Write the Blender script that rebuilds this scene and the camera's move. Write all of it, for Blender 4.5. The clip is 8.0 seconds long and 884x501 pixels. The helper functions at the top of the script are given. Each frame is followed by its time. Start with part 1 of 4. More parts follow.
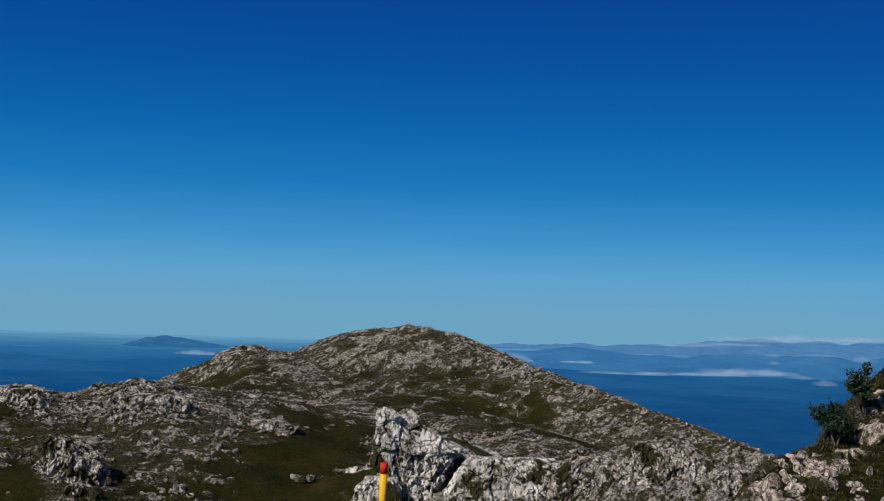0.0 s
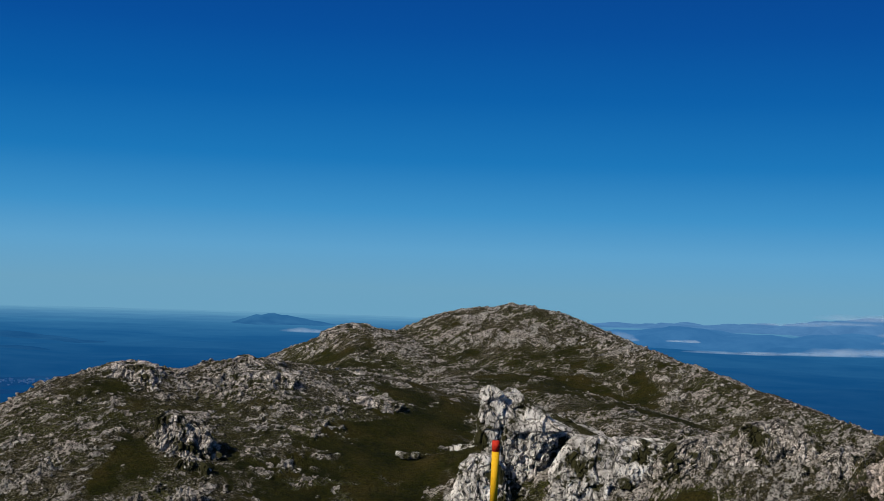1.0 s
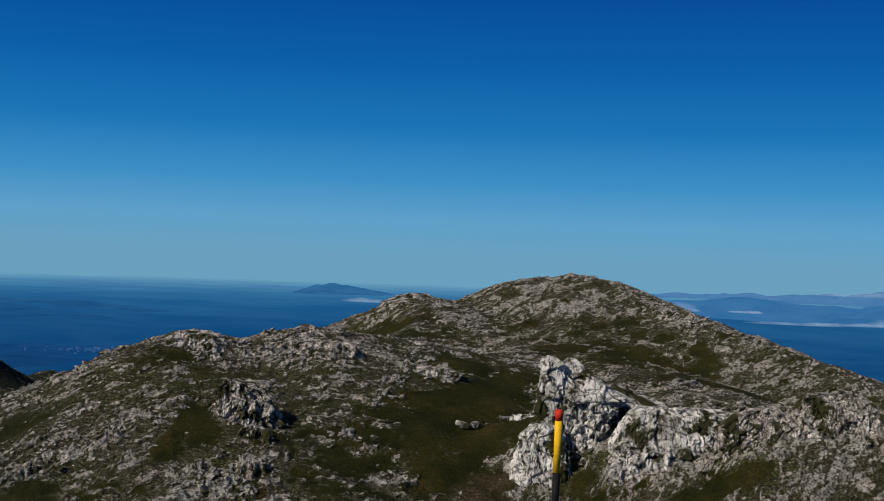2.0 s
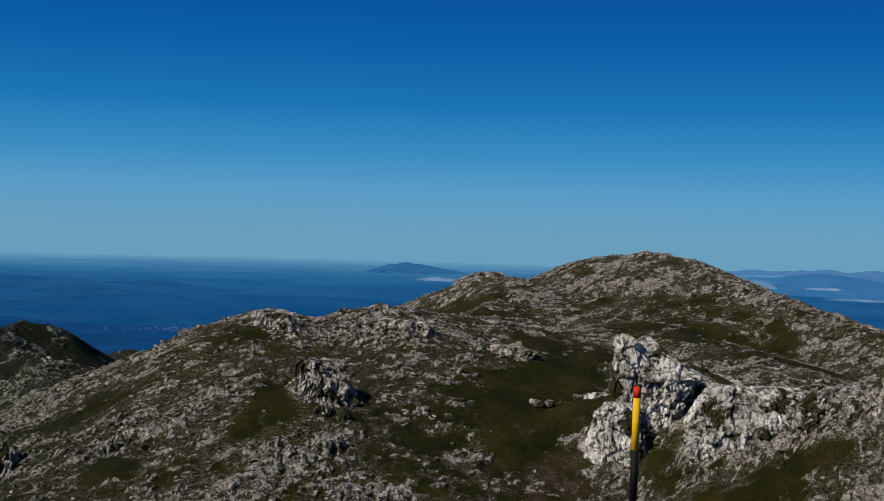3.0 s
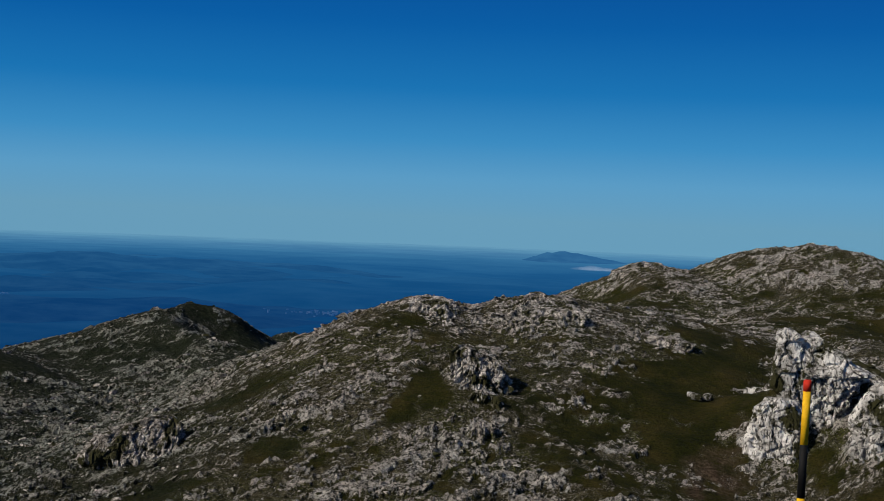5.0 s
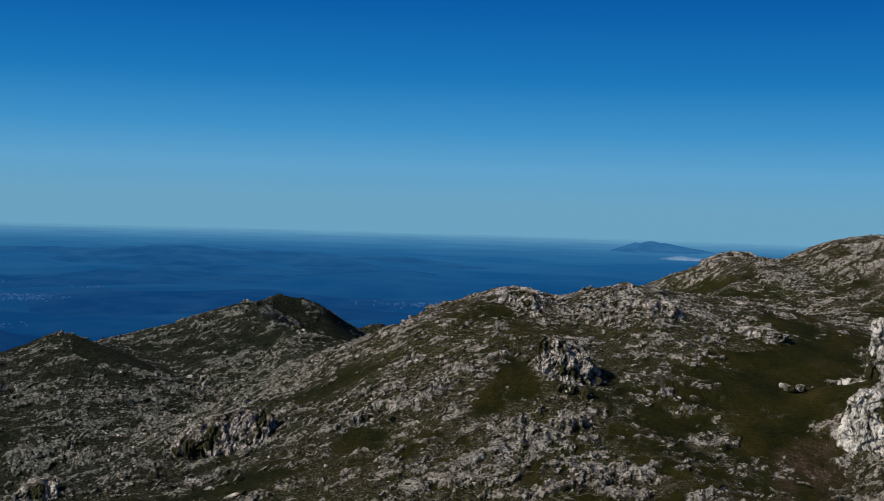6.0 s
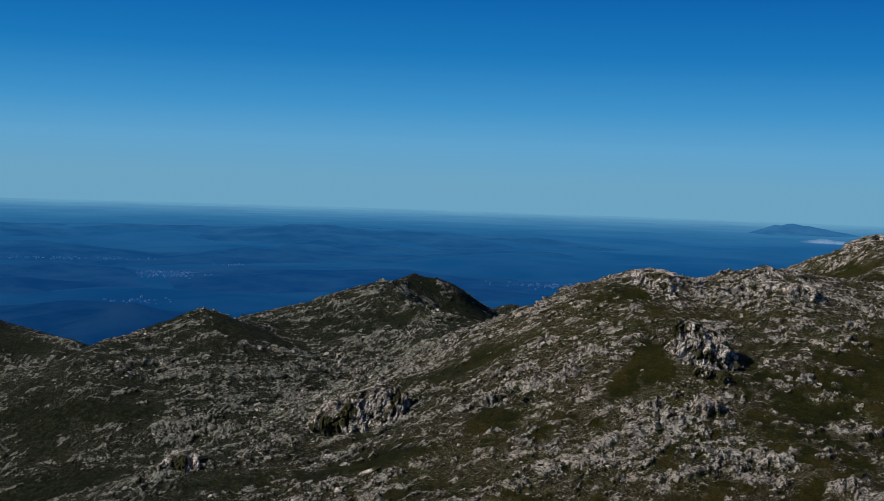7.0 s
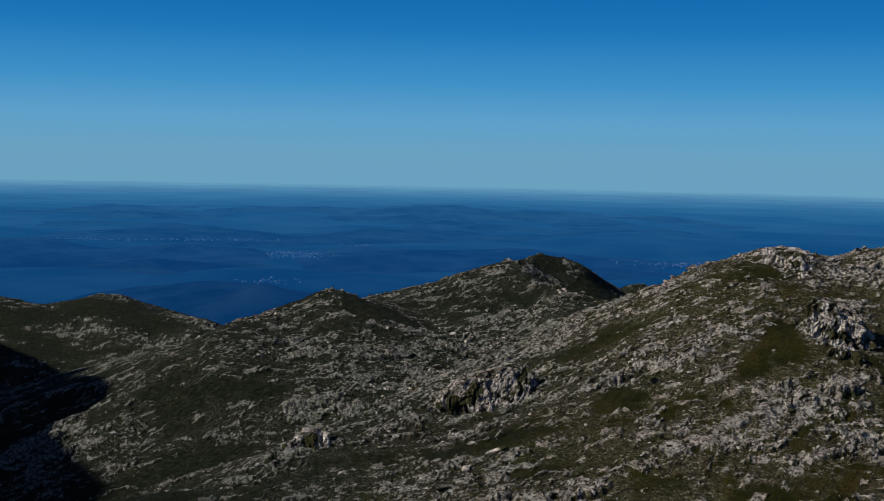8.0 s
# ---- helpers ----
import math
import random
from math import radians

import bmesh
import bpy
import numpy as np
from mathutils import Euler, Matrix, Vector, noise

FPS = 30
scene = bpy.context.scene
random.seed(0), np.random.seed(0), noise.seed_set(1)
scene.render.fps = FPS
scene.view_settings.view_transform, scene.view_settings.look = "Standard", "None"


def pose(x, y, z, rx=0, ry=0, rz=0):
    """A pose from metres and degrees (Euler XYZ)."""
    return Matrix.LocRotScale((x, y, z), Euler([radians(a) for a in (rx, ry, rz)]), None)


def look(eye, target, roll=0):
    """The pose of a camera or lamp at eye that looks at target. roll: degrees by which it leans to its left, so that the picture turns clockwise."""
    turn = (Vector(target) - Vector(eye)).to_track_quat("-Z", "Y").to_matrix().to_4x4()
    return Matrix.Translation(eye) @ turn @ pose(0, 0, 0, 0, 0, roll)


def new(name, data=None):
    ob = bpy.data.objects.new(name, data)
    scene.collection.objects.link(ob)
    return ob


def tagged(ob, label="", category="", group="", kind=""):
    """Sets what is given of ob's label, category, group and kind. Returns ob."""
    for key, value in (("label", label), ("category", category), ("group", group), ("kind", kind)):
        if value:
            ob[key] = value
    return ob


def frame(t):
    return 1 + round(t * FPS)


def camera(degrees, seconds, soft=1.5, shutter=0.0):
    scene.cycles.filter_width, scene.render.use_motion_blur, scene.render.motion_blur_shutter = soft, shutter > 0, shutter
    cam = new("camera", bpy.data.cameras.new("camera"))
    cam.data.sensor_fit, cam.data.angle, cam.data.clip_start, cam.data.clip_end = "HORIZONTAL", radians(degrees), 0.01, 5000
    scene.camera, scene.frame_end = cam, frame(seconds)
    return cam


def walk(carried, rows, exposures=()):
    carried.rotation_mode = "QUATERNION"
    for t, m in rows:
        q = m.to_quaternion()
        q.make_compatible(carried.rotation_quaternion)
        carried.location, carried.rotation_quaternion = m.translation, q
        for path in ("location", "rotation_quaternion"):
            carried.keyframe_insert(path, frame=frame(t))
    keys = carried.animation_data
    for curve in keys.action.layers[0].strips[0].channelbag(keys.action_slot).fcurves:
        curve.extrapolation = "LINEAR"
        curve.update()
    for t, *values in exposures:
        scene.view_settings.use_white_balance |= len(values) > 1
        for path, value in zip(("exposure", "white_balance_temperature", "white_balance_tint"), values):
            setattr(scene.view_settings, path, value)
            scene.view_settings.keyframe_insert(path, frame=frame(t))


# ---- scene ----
# The camera: a hand-held pan to the left, drifting a hand's width
cam = camera(38.67, 8.0, soft=0.6)
EYE = 1.6
ROWS = [
    (0.0, 0.0000, 0.0000, 0.0000, -0.000, 2.891, -1.864),
    (0.5, -0.0250, 0.0000, -0.0020, 2.474, 2.104, -1.946),
    (1.0, -0.0500, 0.0000, -0.0040, 4.678, 1.761, -1.962),
    (1.2, -0.0543, -0.0003, -0.0053, 5.475, 1.433, -1.680),
    (2.3, -0.0777, -0.0017, -0.0127, 8.099, 0.131, -1.835),
    (2.5, -0.0820, -0.0020, -0.0140, 8.791, 0.055, -1.490),
    (3.0, -0.0930, -0.0035, -0.0195, 10.621, -0.755, -1.576),
    (3.5, -0.1040, -0.0050, -0.0250, 11.946, -1.159, -1.706),
    (4.0, -0.1155, -0.0065, -0.0305, 12.936, -1.115, -1.888),
    (4.5, -0.1270, -0.0080, -0.0360, 14.813, -1.474, -2.396),
    (5.0, -0.1399, -0.0109, -0.0389, 17.727, -1.526, -2.281),
    (5.2, -0.1450, -0.0120, -0.0400, 18.739, -1.735, -2.515),
    (6.3, -0.1700, -0.0200, -0.0450, 22.680, -2.455, -1.738),
    (6.5, -0.1747, -0.0218, -0.0456, 23.558, -3.033, -2.015),
    (7.0, -0.1865, -0.0262, -0.0471, 27.725, -3.123, -1.888),
    (7.5, -0.1982, -0.0306, -0.0485, 30.448, -3.626, -2.003),
    (8.0, -0.2100, -0.0350, -0.0500, 33.417, -4.198, -1.156),
]
walk(cam, [(t, pose(x, y, EYE + z, 0, 0, yaw) @ pose(0, 0, 0, 90 + pitch) @ pose(0, 0, 0, 0, 0, -roll)) for t, x, y, z, yaw, pitch, roll in ROWS],
     exposures=[(0.0, -0.02), (1.0, -0.04), (3.0, -0.12), (5.0, -0.14), (6.5, -0.02), (8.0, -0.06)])

# ---- light ----
SUN_AZ, SUN_EL = 136.0, 36.0      # degrees to the left of the first view, and above the horizon
a, e = radians(SUN_AZ), radians(SUN_EL)
TO_SUN = Vector((-math.sin(a) * math.cos(e), math.cos(a) * math.cos(e), math.sin(e)))
lamp = bpy.data.lights.new("sun", "SUN")
lamp.energy, lamp.angle, lamp.color = 4.0, radians(0.6), (1.0, 0.93, 0.82)
sun = new("sun", lamp)
sun.matrix_world = look(TO_SUN * 900, (0, 0, 0))

world = bpy.data.worlds.new("sky")
scene.world = world
world.use_nodes = True
wn, wl = world.node_tree.nodes, world.node_tree.links
sky = wn.new("ShaderNodeTexSky")
sky.sky_type, sky.sun_disc = "NISHITA", False
sky.sun_elevation, sky.sun_rotation = e, -a
sky.altitude, sky.air_density, sky.dust_density, sky.ozone_density = 1200, 1.0, 0.4, 1.5
back = wn["Background"]
SKY_STRENGTH = 1.0
back.inputs["Strength"].default_value = SKY_STRENGTH
# the clear high-mountain sky deepens quickly with height
where = wn.new("ShaderNodeTexCoord")
sep = wn.new("ShaderNodeSeparateXYZ")
wl.new(where.outputs["Generated"], sep.inputs[0])
grade = wn.new("ShaderNodeValToRGB")
GRADE = [(0.0, (0.150, 0.372, 0.55)), (0.03, (0.113, 0.366, 0.622)), (0.06, (0.047, 0.288, 0.595)), (0.10, (0.010, 0.190, 0.505)), (0.15, (0.002, 0.121, 0.415)), (0.20, (0.001, 0.080, 0.345)), (0.25, (0.001, 0.058, 0.29)), (0.5, (0.002, 0.030, 0.16)), (1.0, (0.002, 0.018, 0.10))]
for k, (p, c) in enumerate(GRADE):
    el = grade.color_ramp.elements[0] if k == 0 else grade.color_ramp.elements[-1] if p == 1.0 else grade.color_ramp.elements.new(p)
    el.position, el.color = p, (*c, 1)
wl.new(sep.outputs[2], grade.inputs[0])
air = wn.new("ShaderNodeMixRGB")
# overhead the plain scattered sky takes over
high = wn.new("ShaderNodeMapRange")
for socket, value in zip(high.inputs[1:5], (0.30, 0.65, 0.985, 0.25)):
    socket.default_value = value
wl.new(sep.outputs[2], high.inputs[0])
wl.new(high.outputs[0], air.inputs[0])
thin = wn.new("ShaderNodeMixRGB")
thin.blend_type = "MULTIPLY"
thin.inputs[0].default_value = 1.0
thin.inputs[2].default_value = (0.046, 0.044, 0.040, 1)
wl.new(sky.outputs[0], thin.inputs[1])
wl.new(thin.outputs[0], air.inputs[1])
wl.new(grade.outputs[0], air.inputs[2])
wl.new(air.outputs[0], back.inputs[0])


# ---- noise on arrays ----
def hash2(i, j, seed):
    n = (i.astype(np.int64) * 374761393 + j.astype(np.int64) * 668265263 + seed * 1442695041) & 0x7FFFFFFF
    n = ((n ^ (n >> 13)) * 1274126177) & 0x7FFFFFFF
    n = ((n ^ (n >> 15)) * 2246822519) & 0x7FFFFFFF
    return ((n ^ (n >> 16)) & 0xFFFFFF) / 16777216.0


def vnoise(x, y, seed):
    """Smooth value noise, -1 to 1, one lattice cell per unit."""
    i, j = np.floor(x), np.floor(y)
    u, v = x - i, y - j
    u, v = u * u * u * (u * (u * 6 - 15) + 10), v * v * v * (v * (v * 6 - 15) + 10)
    a = hash2(i, j, seed) * (1 - u) + hash2(i + 1, j, seed) * u
    b = hash2(i, j + 1, seed) * (1 - u) + hash2(i + 1, j + 1, seed) * u
    return (a * (1 - v) + b * v) * 2 - 1


def fbm(x, y, seed, octaves=4):
    out, amp = 0, 1.0
    for k in range(octaves):
        out = out + amp * vnoise(x * 2 ** k + 17.3 * k, y * 2 ** k - 9.1 * k, seed + k)
        amp *= 0.5
    return out


def blocks(x, y, seed):
    """Worley cells: distance to the nearest and second point, the nearest cell's two random numbers, and how far back in the cell a place lies."""
    i0, j0 = np.floor(x), np.floor(y)
    f1, f2 = np.full(x.shape, 9.0), np.full(x.shape, 9.0)
    r1, r2, behind = np.zeros(x.shape), np.zeros(x.shape), np.zeros(x.shape)
    for di in (-1, 0, 1):
        for dj in (-1, 0, 1):
            i, j = i0 + di, j0 + dj
            dx = i + 0.1 + 0.8 * hash2(i, j, seed) - x
            dy = j + 0.1 + 0.8 * hash2(i, j, seed + 7) - y
            d = np.sqrt(dx * dx + dy * dy)
            near = d < f1
            f2 = np.where(near, f1, np.minimum(f2, d))
            r1 = np.where(near, hash2(i, j, seed + 13), r1)
            r2 = np.where(near, hash2(i, j, seed + 29), r2)
            behind = np.where(near, -dy, behind)
            f1 = np.where(near, d, f1)
    return f1, f2, r1, r2, behind


# ---- the lie of the land ----
# Ridges: crest points in metres, fall per metre on the crest's left side and right side (walking along it), rounding of the crest, steepening
RIDGES = [
    # the camera's own hill
    ([(-30, -60, -6), (-4, -8, 0.1), (0, 0, 0.05), (0, 5, -0.35), (-0.35, 8, -0.7)], 0.36, 0.30, 2.5, 0.003),
    # the near slope that rises to the right
    ([(3.6, 15.2, -1.0), (4.3, 16.4, -0.15), (5.3, 17.2, 0.05), (6.0, 18.2, 0.6), (7.2, 19.2, 1.4), (10, 21, 3.0), (16, 24.5, 4.6), (26, 30, 6)], 2.2, 0.22, 0.15, 0.008),
    # the summit and its long shoulder
    ([(165, 225, -70), (110, 290, -41), (84, 319, -30.5), (65, 344, -24.6), (47, 372, -19.2), (30, 394, -15), (19, 410, -10.6), (4, 425, -4.8), (-8, 430, -2.9), (-25, 431, -4.6), (-34, 429, -8.5)], 0.36, 0.5, 6),
    ([(-34, 429, -8.8), (-45, 423, -11.6), (-52, 417, -12), (-60, 396, -10.4), (-67, 374, -13.9), (-70, 353, -16), (-72, 315, -18)], 0.30, 0.5, 4),
    # the middle ridge, its knob, and the spur running down to the valley
    ([(-16, 288, -25), (-29, 295, -20.8), (-45, 293, -17.6), (-58, 288, -16), (-69, 282, -14.9), (-77, 280, -17.2), (-84, 278, -18.6), (-87, 266, -16.7), (-91, 256, -17.3), (-94, 251, -19.8)], 0.26, 0.45, 4, 0.0004),
    ([(-94, 251, -19.8), (-99, 246, -23.4), (-104, 240, -26.0), (-111, 235, -29.2), (-118, 222, -33.5), (-121, 207, -37.3), (-122, 197, -37.1), (-129, 181, -41.3), (-135, 163, -45.3), (-138, 151, -49.7), (-145, 130, -51.5), (-150, 100, -60)], 0.24, 0.68, 2.5),
    # the green-topped ridge beyond the gully
    ([(-120, 265, -39), (-132, 280, -36.2), (-144, 291, -36), (-159, 300, -32), (-172, 314, -24.3), (-177, 311, -29.0), (-184, 298, -34.0), (-190, 288, -35.8), (-198, 277, -36.9), (-204, 265, -35.2), (-206, 258, -32.4), (-212, 247, -36.2), (-211, 233, -38.0), (-210, 222, -39.6), (-214, 195, -51), (-222, 165, -62)], 0.29, 0.95, 3),
    ([(-176.5, 324, -22.8), (-173.5, 330, -26.2), (-170.6, 345, -33.4), (-167, 358, -39.4), (-160, 380, -55)], 0.9, 0.8, 3),
    ([(-195, 438, -43.4), (-199, 437, -42), (-204, 435, -43)], 1.1, 1.1, 2),
    # the hill beyond the valley
    ([(-330, 420, -86), (-387, 405, -75.6), (-402, 404, -71), (-432, 401, -67.8), (-448, 399, -64), (-455, 391, -66), (-469, 374, -68.6), (-478, 363, -64.5), (-530, 330, -58)], 0.24, 0.4, 5),
    # a high ridge out of view, added to cast shade over the valley's left
    ([(-548, 199, 50), (-521, 177, 62), (-503, 162, 59), (-478, 142, 77), (-463, 130, 71), (-441, 108, 89), (-428, 96, 81), (-409, 76, 97), (-397, 62, 92), (-381, 42, 106), (-371, 28, 97), (-353, -6, 110), (-339, -46, 108), (-333, -116, 90)], 1.02, 1.02, 4),
    # the saddle below the summit
    ([(-34, 385, -20.5), (-10, 350, -22), (8, 305, -23.5), (18, 280, -25)], 0.12, 0.12, 20, 0.004),
    ([(-22, 330, -22.5), (-24, 300, -23), (-26, 285, -24)], 0.1, 0.12, 10, 0.004),
    # the rocky step with the tower
    ([(-16, 240, -29), (-6, 240, -27), (4, 238, -27), (16, 229, -26.5), (27, 226, -25.2), (36, 224, -22.2), (46, 221, -22.4), (56, 212, -26), (74, 190, -38)], 0.3, 0.6, 3),
]
# the ravine between the green-topped ridge and its back
RAVINE = [(-118, 330, -60), (-140, 318, -47), (-150, 313.5, -43), (-157, 312.5, -40), (-163, 312.5, -36.5)]
PLAIN = -108.4


def raw_land(x, y):
    """Every stretch of crest raises a roof over the plain; the highest counts."""
    top = np.full(x.shape, PLAIN - 6.0)
    for pts, left, right, rnd, *bend in RIDGES:
        for (x0, y0, z0), (x1, y1, z1) in zip(pts, pts[1:]):
            dx, dy = x1 - x0, y1 - y0
            s = np.clip(((x - x0) * dx + (y - y0) * dy) / (dx * dx + dy * dy), 0, 1)
            ex, ey = x - x0 - s * dx, y - y0 - s * dy
            d = np.sqrt(ex * ex + ey * ey)
            w = np.clip(0.5 + 0.5 * (dx * ey - dy * ex) / (math.hypot(dx, dy) * (d + 0.5)), 0, 1)
            slope = right + (left - right) * w * w * (3 - 2 * w)
            top = np.maximum(top, z0 + s * (z1 - z0) - slope * (np.sqrt(d * d + rnd * rnd) - rnd) - (bend[0] if bend else 0.0) * d * d)
    for (x0, y0, z0), (x1, y1, z1) in zip(RAVINE, RAVINE[1:]):
        dx, dy = x1 - x0, y1 - y0
        s = np.clip(((x - x0) * dx + (y - y0) * dy) / (dx * dx + dy * dy), 0, 1)
        top = np.minimum(top, z0 + s * (z1 - z0) + 0.6 * np.hypot(x - x0 - s * dx, y - y0 - s * dy))
    return top


# the far land is worn smooth: a grid of heights, blurred over a few metres
STEP, X0, Y0, NX, NY = 1.5, -700.0, -150.0, 700, 540
grid_x, grid_y = np.meshgrid(X0 + STEP * np.arange(NX), Y0 + STEP * np.arange(NY), indexing="ij")
LAND = raw_land(grid_x, grid_y)
kernel = np.exp(-0.5 * (np.arange(-6, 7) * STEP / 2.6) ** 2)
kernel /= kernel.sum()
for axis in (0, 1):
    padded = np.pad(LAND, [(6, 6) if k == axis else (0, 0) for k in (0, 1)], mode="edge")
    LAND = sum(w * np.take(padded, range(k, k + LAND.shape[axis]), axis=axis) for k, w in enumerate(kernel))


def land(x, y):
    u, v = np.clip((x - X0) / STEP, 0, NX - 1.001), np.clip((y - Y0) / STEP, 0, NY - 1.001)
    i, j = u.astype(int), v.astype(int)
    u, v = u - i, v - j
    smooth = (LAND[i, j] * (1 - u) + LAND[i + 1, j] * u) * (1 - v) + (LAND[i, j + 1] * (1 - u) + LAND[i + 1, j + 1] * u) * v
    inside = (x > X0) & (x < X0 + STEP * (NX - 1)) & (y > Y0) & (y < Y0 + STEP * (NY - 1))
    w = np.clip((np.hypot(x, y) - 60) / 40, 0, 1) * inside
    out = smooth.copy()
    near = w < 1
    out[near] = w[near] * smooth[near] + (1 - w[near]) * raw_land(x[near], y[near])
    return out


# Meadows: centre, half sizes, turn in degrees, how bare of rock
MEADOWS = [
    (-28, 248, 40, 9, 72, 1.0), (-20, 238, 9, 8, 0, 0.8), (-24, 224, 22, 6, 80, 0.55), (-20, 203, 8, 6, 0, 0.4),
    (-31, 281, 7, 6, 20, 1.0), (12, 348, 15, 24, -20, 1.1), (-62, 368, 9, 7, 8, 0.6), (-70, 215, 9, 2.6, -72, 0.8), (-168, 289, 8, 4, 0, 0.8),
    (-176, 322, 5, 10, 20, 0.9), (-166, 336, 10, 20, 10, 0.35), (-103, 171, 12, 3.0, 40, 0.6), (-84, 162, 9, 7, 0, 0.15), (-84, 186, 6, 8, 30, 0.45),
    (-172, 180, 14, 4, 45, 0.4), (-425, 385, 50, 9, 12, 0.6), (-191, 256, 9, 8, 60, 0.6), (-190, 200, 16, 5, 20, 0.4), (34, 303, 18, 5, 40, 0.6),
    (6, 204, 9, 7, 0, 0.9), (20, 209, 11, 5, 10, 0.8), (-1.6, 217, 3, 8, 0, 0.9), (-72.5, 211, 2.0, 13, 5, 0.42), (-19, 214, 5, 12, 0, 0.55), (-45, 218, 6, 8, 0, 0.4), (-84, 245, 6, 5, 0, 0.5), (5.6, 15.2, 1.3, 2.2, 30, 0.9),
    # broad weak patches, set to tone these slopes
    (-95, 166, 26, 12, 40, 0.08), (-150, 232, 34, 28, 0, -0.08), (-165, 196, 30, 16, 40, -0.22),
    (-235, 205, 55, 34, 30, 0.16), (-400, 345, 130, 70, 40, 0.2), (-180, 250, 26, 22, 0, 0.18),
    # stony places
    (58, 335, 60, 22, -52, -0.05), (86, 312, 40, 5, -45, -0.4), (28, 392, 30, 5, -50, -0.35), (-448, 397, 16, 6, -10, -0.7), (-396, 403, 14, 5, 0, -0.6), (-5, 425, 34, 12, 0, -0.25), (-60, 392, 12, 10, 0, -0.35),
    (-65, 225, 7, 8, 0, -0.5), (-120, 193, 12, 6, 45, -0.5), (-60, 266, 14, 6, -10, -0.4), (-37, 270, 9, 4, 0, -0.5), (-86, 256, 10, 6, 0, -0.4),
    (-133, 165, 6, 10, 0, -0.4), (24, 222, 30, 9, -15, -0.8), (40, 216, 12, 6, -15, -0.8), (14, 255, 24, 14, 10, -0.25), (-5, 428, 30, 10, 0, -0.3), (-55, 197, 10, 8, 0, -0.25)]


# Where the beds stand out boldly: centre, half sizes, turn in degrees, how much higher
CROPS = [
    (-88, 202, 11, 4.5, 48, 1.3), (-85, 185, 5, 3, 48, 1.2), (-59, 202, 11, 5, 48, 1.4), (-48.6, 187, 9, 4.5, 48, 1.3), (-94, 203, 7, 4, 48, 0.9), (-68, 175, 9, 4, 48, 1.2),
    (-45.6, 223, 7, 3, 30, 1.2), (-157, 256, 16, 5, 20, 1.0), (-70, 253, 14, 5, 48, 1.1), (-61, 263, 12, 4, 20, 1.2), (-153, 215, 14, 4, 48, 1.0), (-190, 221, 12, 5, 48, 1.0),
    (-16, 399, 16, 8, 0, 0.8), (-134, 148, 9, 4, 48, 1.2), (-111, 196, 10, 4, 48, 1.2), (-188, 286, 14, 7, 30, 0.6), (-171, 338, 4, 20, 0, 0.9), (-448, 397, 18, 7, -10, 1.0), (-420, 360, 40, 6, 30, 0.8), (-360, 330, 40, 6, 40, 0.8), (30, 205, 10, 5, 0, 0.8), (-74, 230, 9, 5, 48, 0.7)]
# the beds strike across the slope
STRIKE = (math.cos(radians(48)), math.sin(radians(48)))


def bareness(x, y):
    """0 in meadows, about 1 where rock crops out."""
    bu, bv = x * STRIKE[0] + y * STRIKE[1], y * STRIKE[0] - x * STRIKE[1]
    out = 0.51 + 0.22 * fbm(x / 34, y / 34, 41, 3) + 0.20 * vnoise(x / 75 + 3.1, y / 75, 43) + 0.24 * vnoise(bu / 15, bv / 5.0, 44) + 0.20 * vnoise(x / 7, y / 7, 45) + 0.14 * vnoise(x / 2.5, y / 2.5, 46)
    for mx, my, a, b, turn, amount in MEADOWS:
        c, s = math.cos(radians(turn)), math.sin(radians(turn))
        u, v = ((x - mx) * c + (y - my) * s) / a, ((y - my) * c - (x - mx) * s) / b
        w = 1 + 0.55 * vnoise(x / 6, y / 6, 47) + 0.45 * vnoise(x / 2.4, y / 2.4, 48) + 0.3 * vnoise(x / 1.0, y / 1.0, 49)
        out = out - amount * np.clip(1.35 - w * np.sqrt(u * u + v * v), 0, 1)
    return np.clip(0.5 + 1.2 * (out - 0.5) + 0.35 * crops(x, y), 0, 1)


def crops(x, y):
    out = np.zeros(x.shape)
    for mx, my, a, b, turn, amount in CROPS:
        c, s = math.cos(radians(turn)), math.sin(radians(turn))
        u, v = ((x - mx) * c + (y - my) * s) / a, ((y - my) * c - (x - mx) * s) / b
        out = np.maximum(out, amount * np.clip(1.4 - (1 + 0.4 * vnoise(x / 3, y / 3, 57)) * np.sqrt(u * u + v * v), 0, 1))
    return out


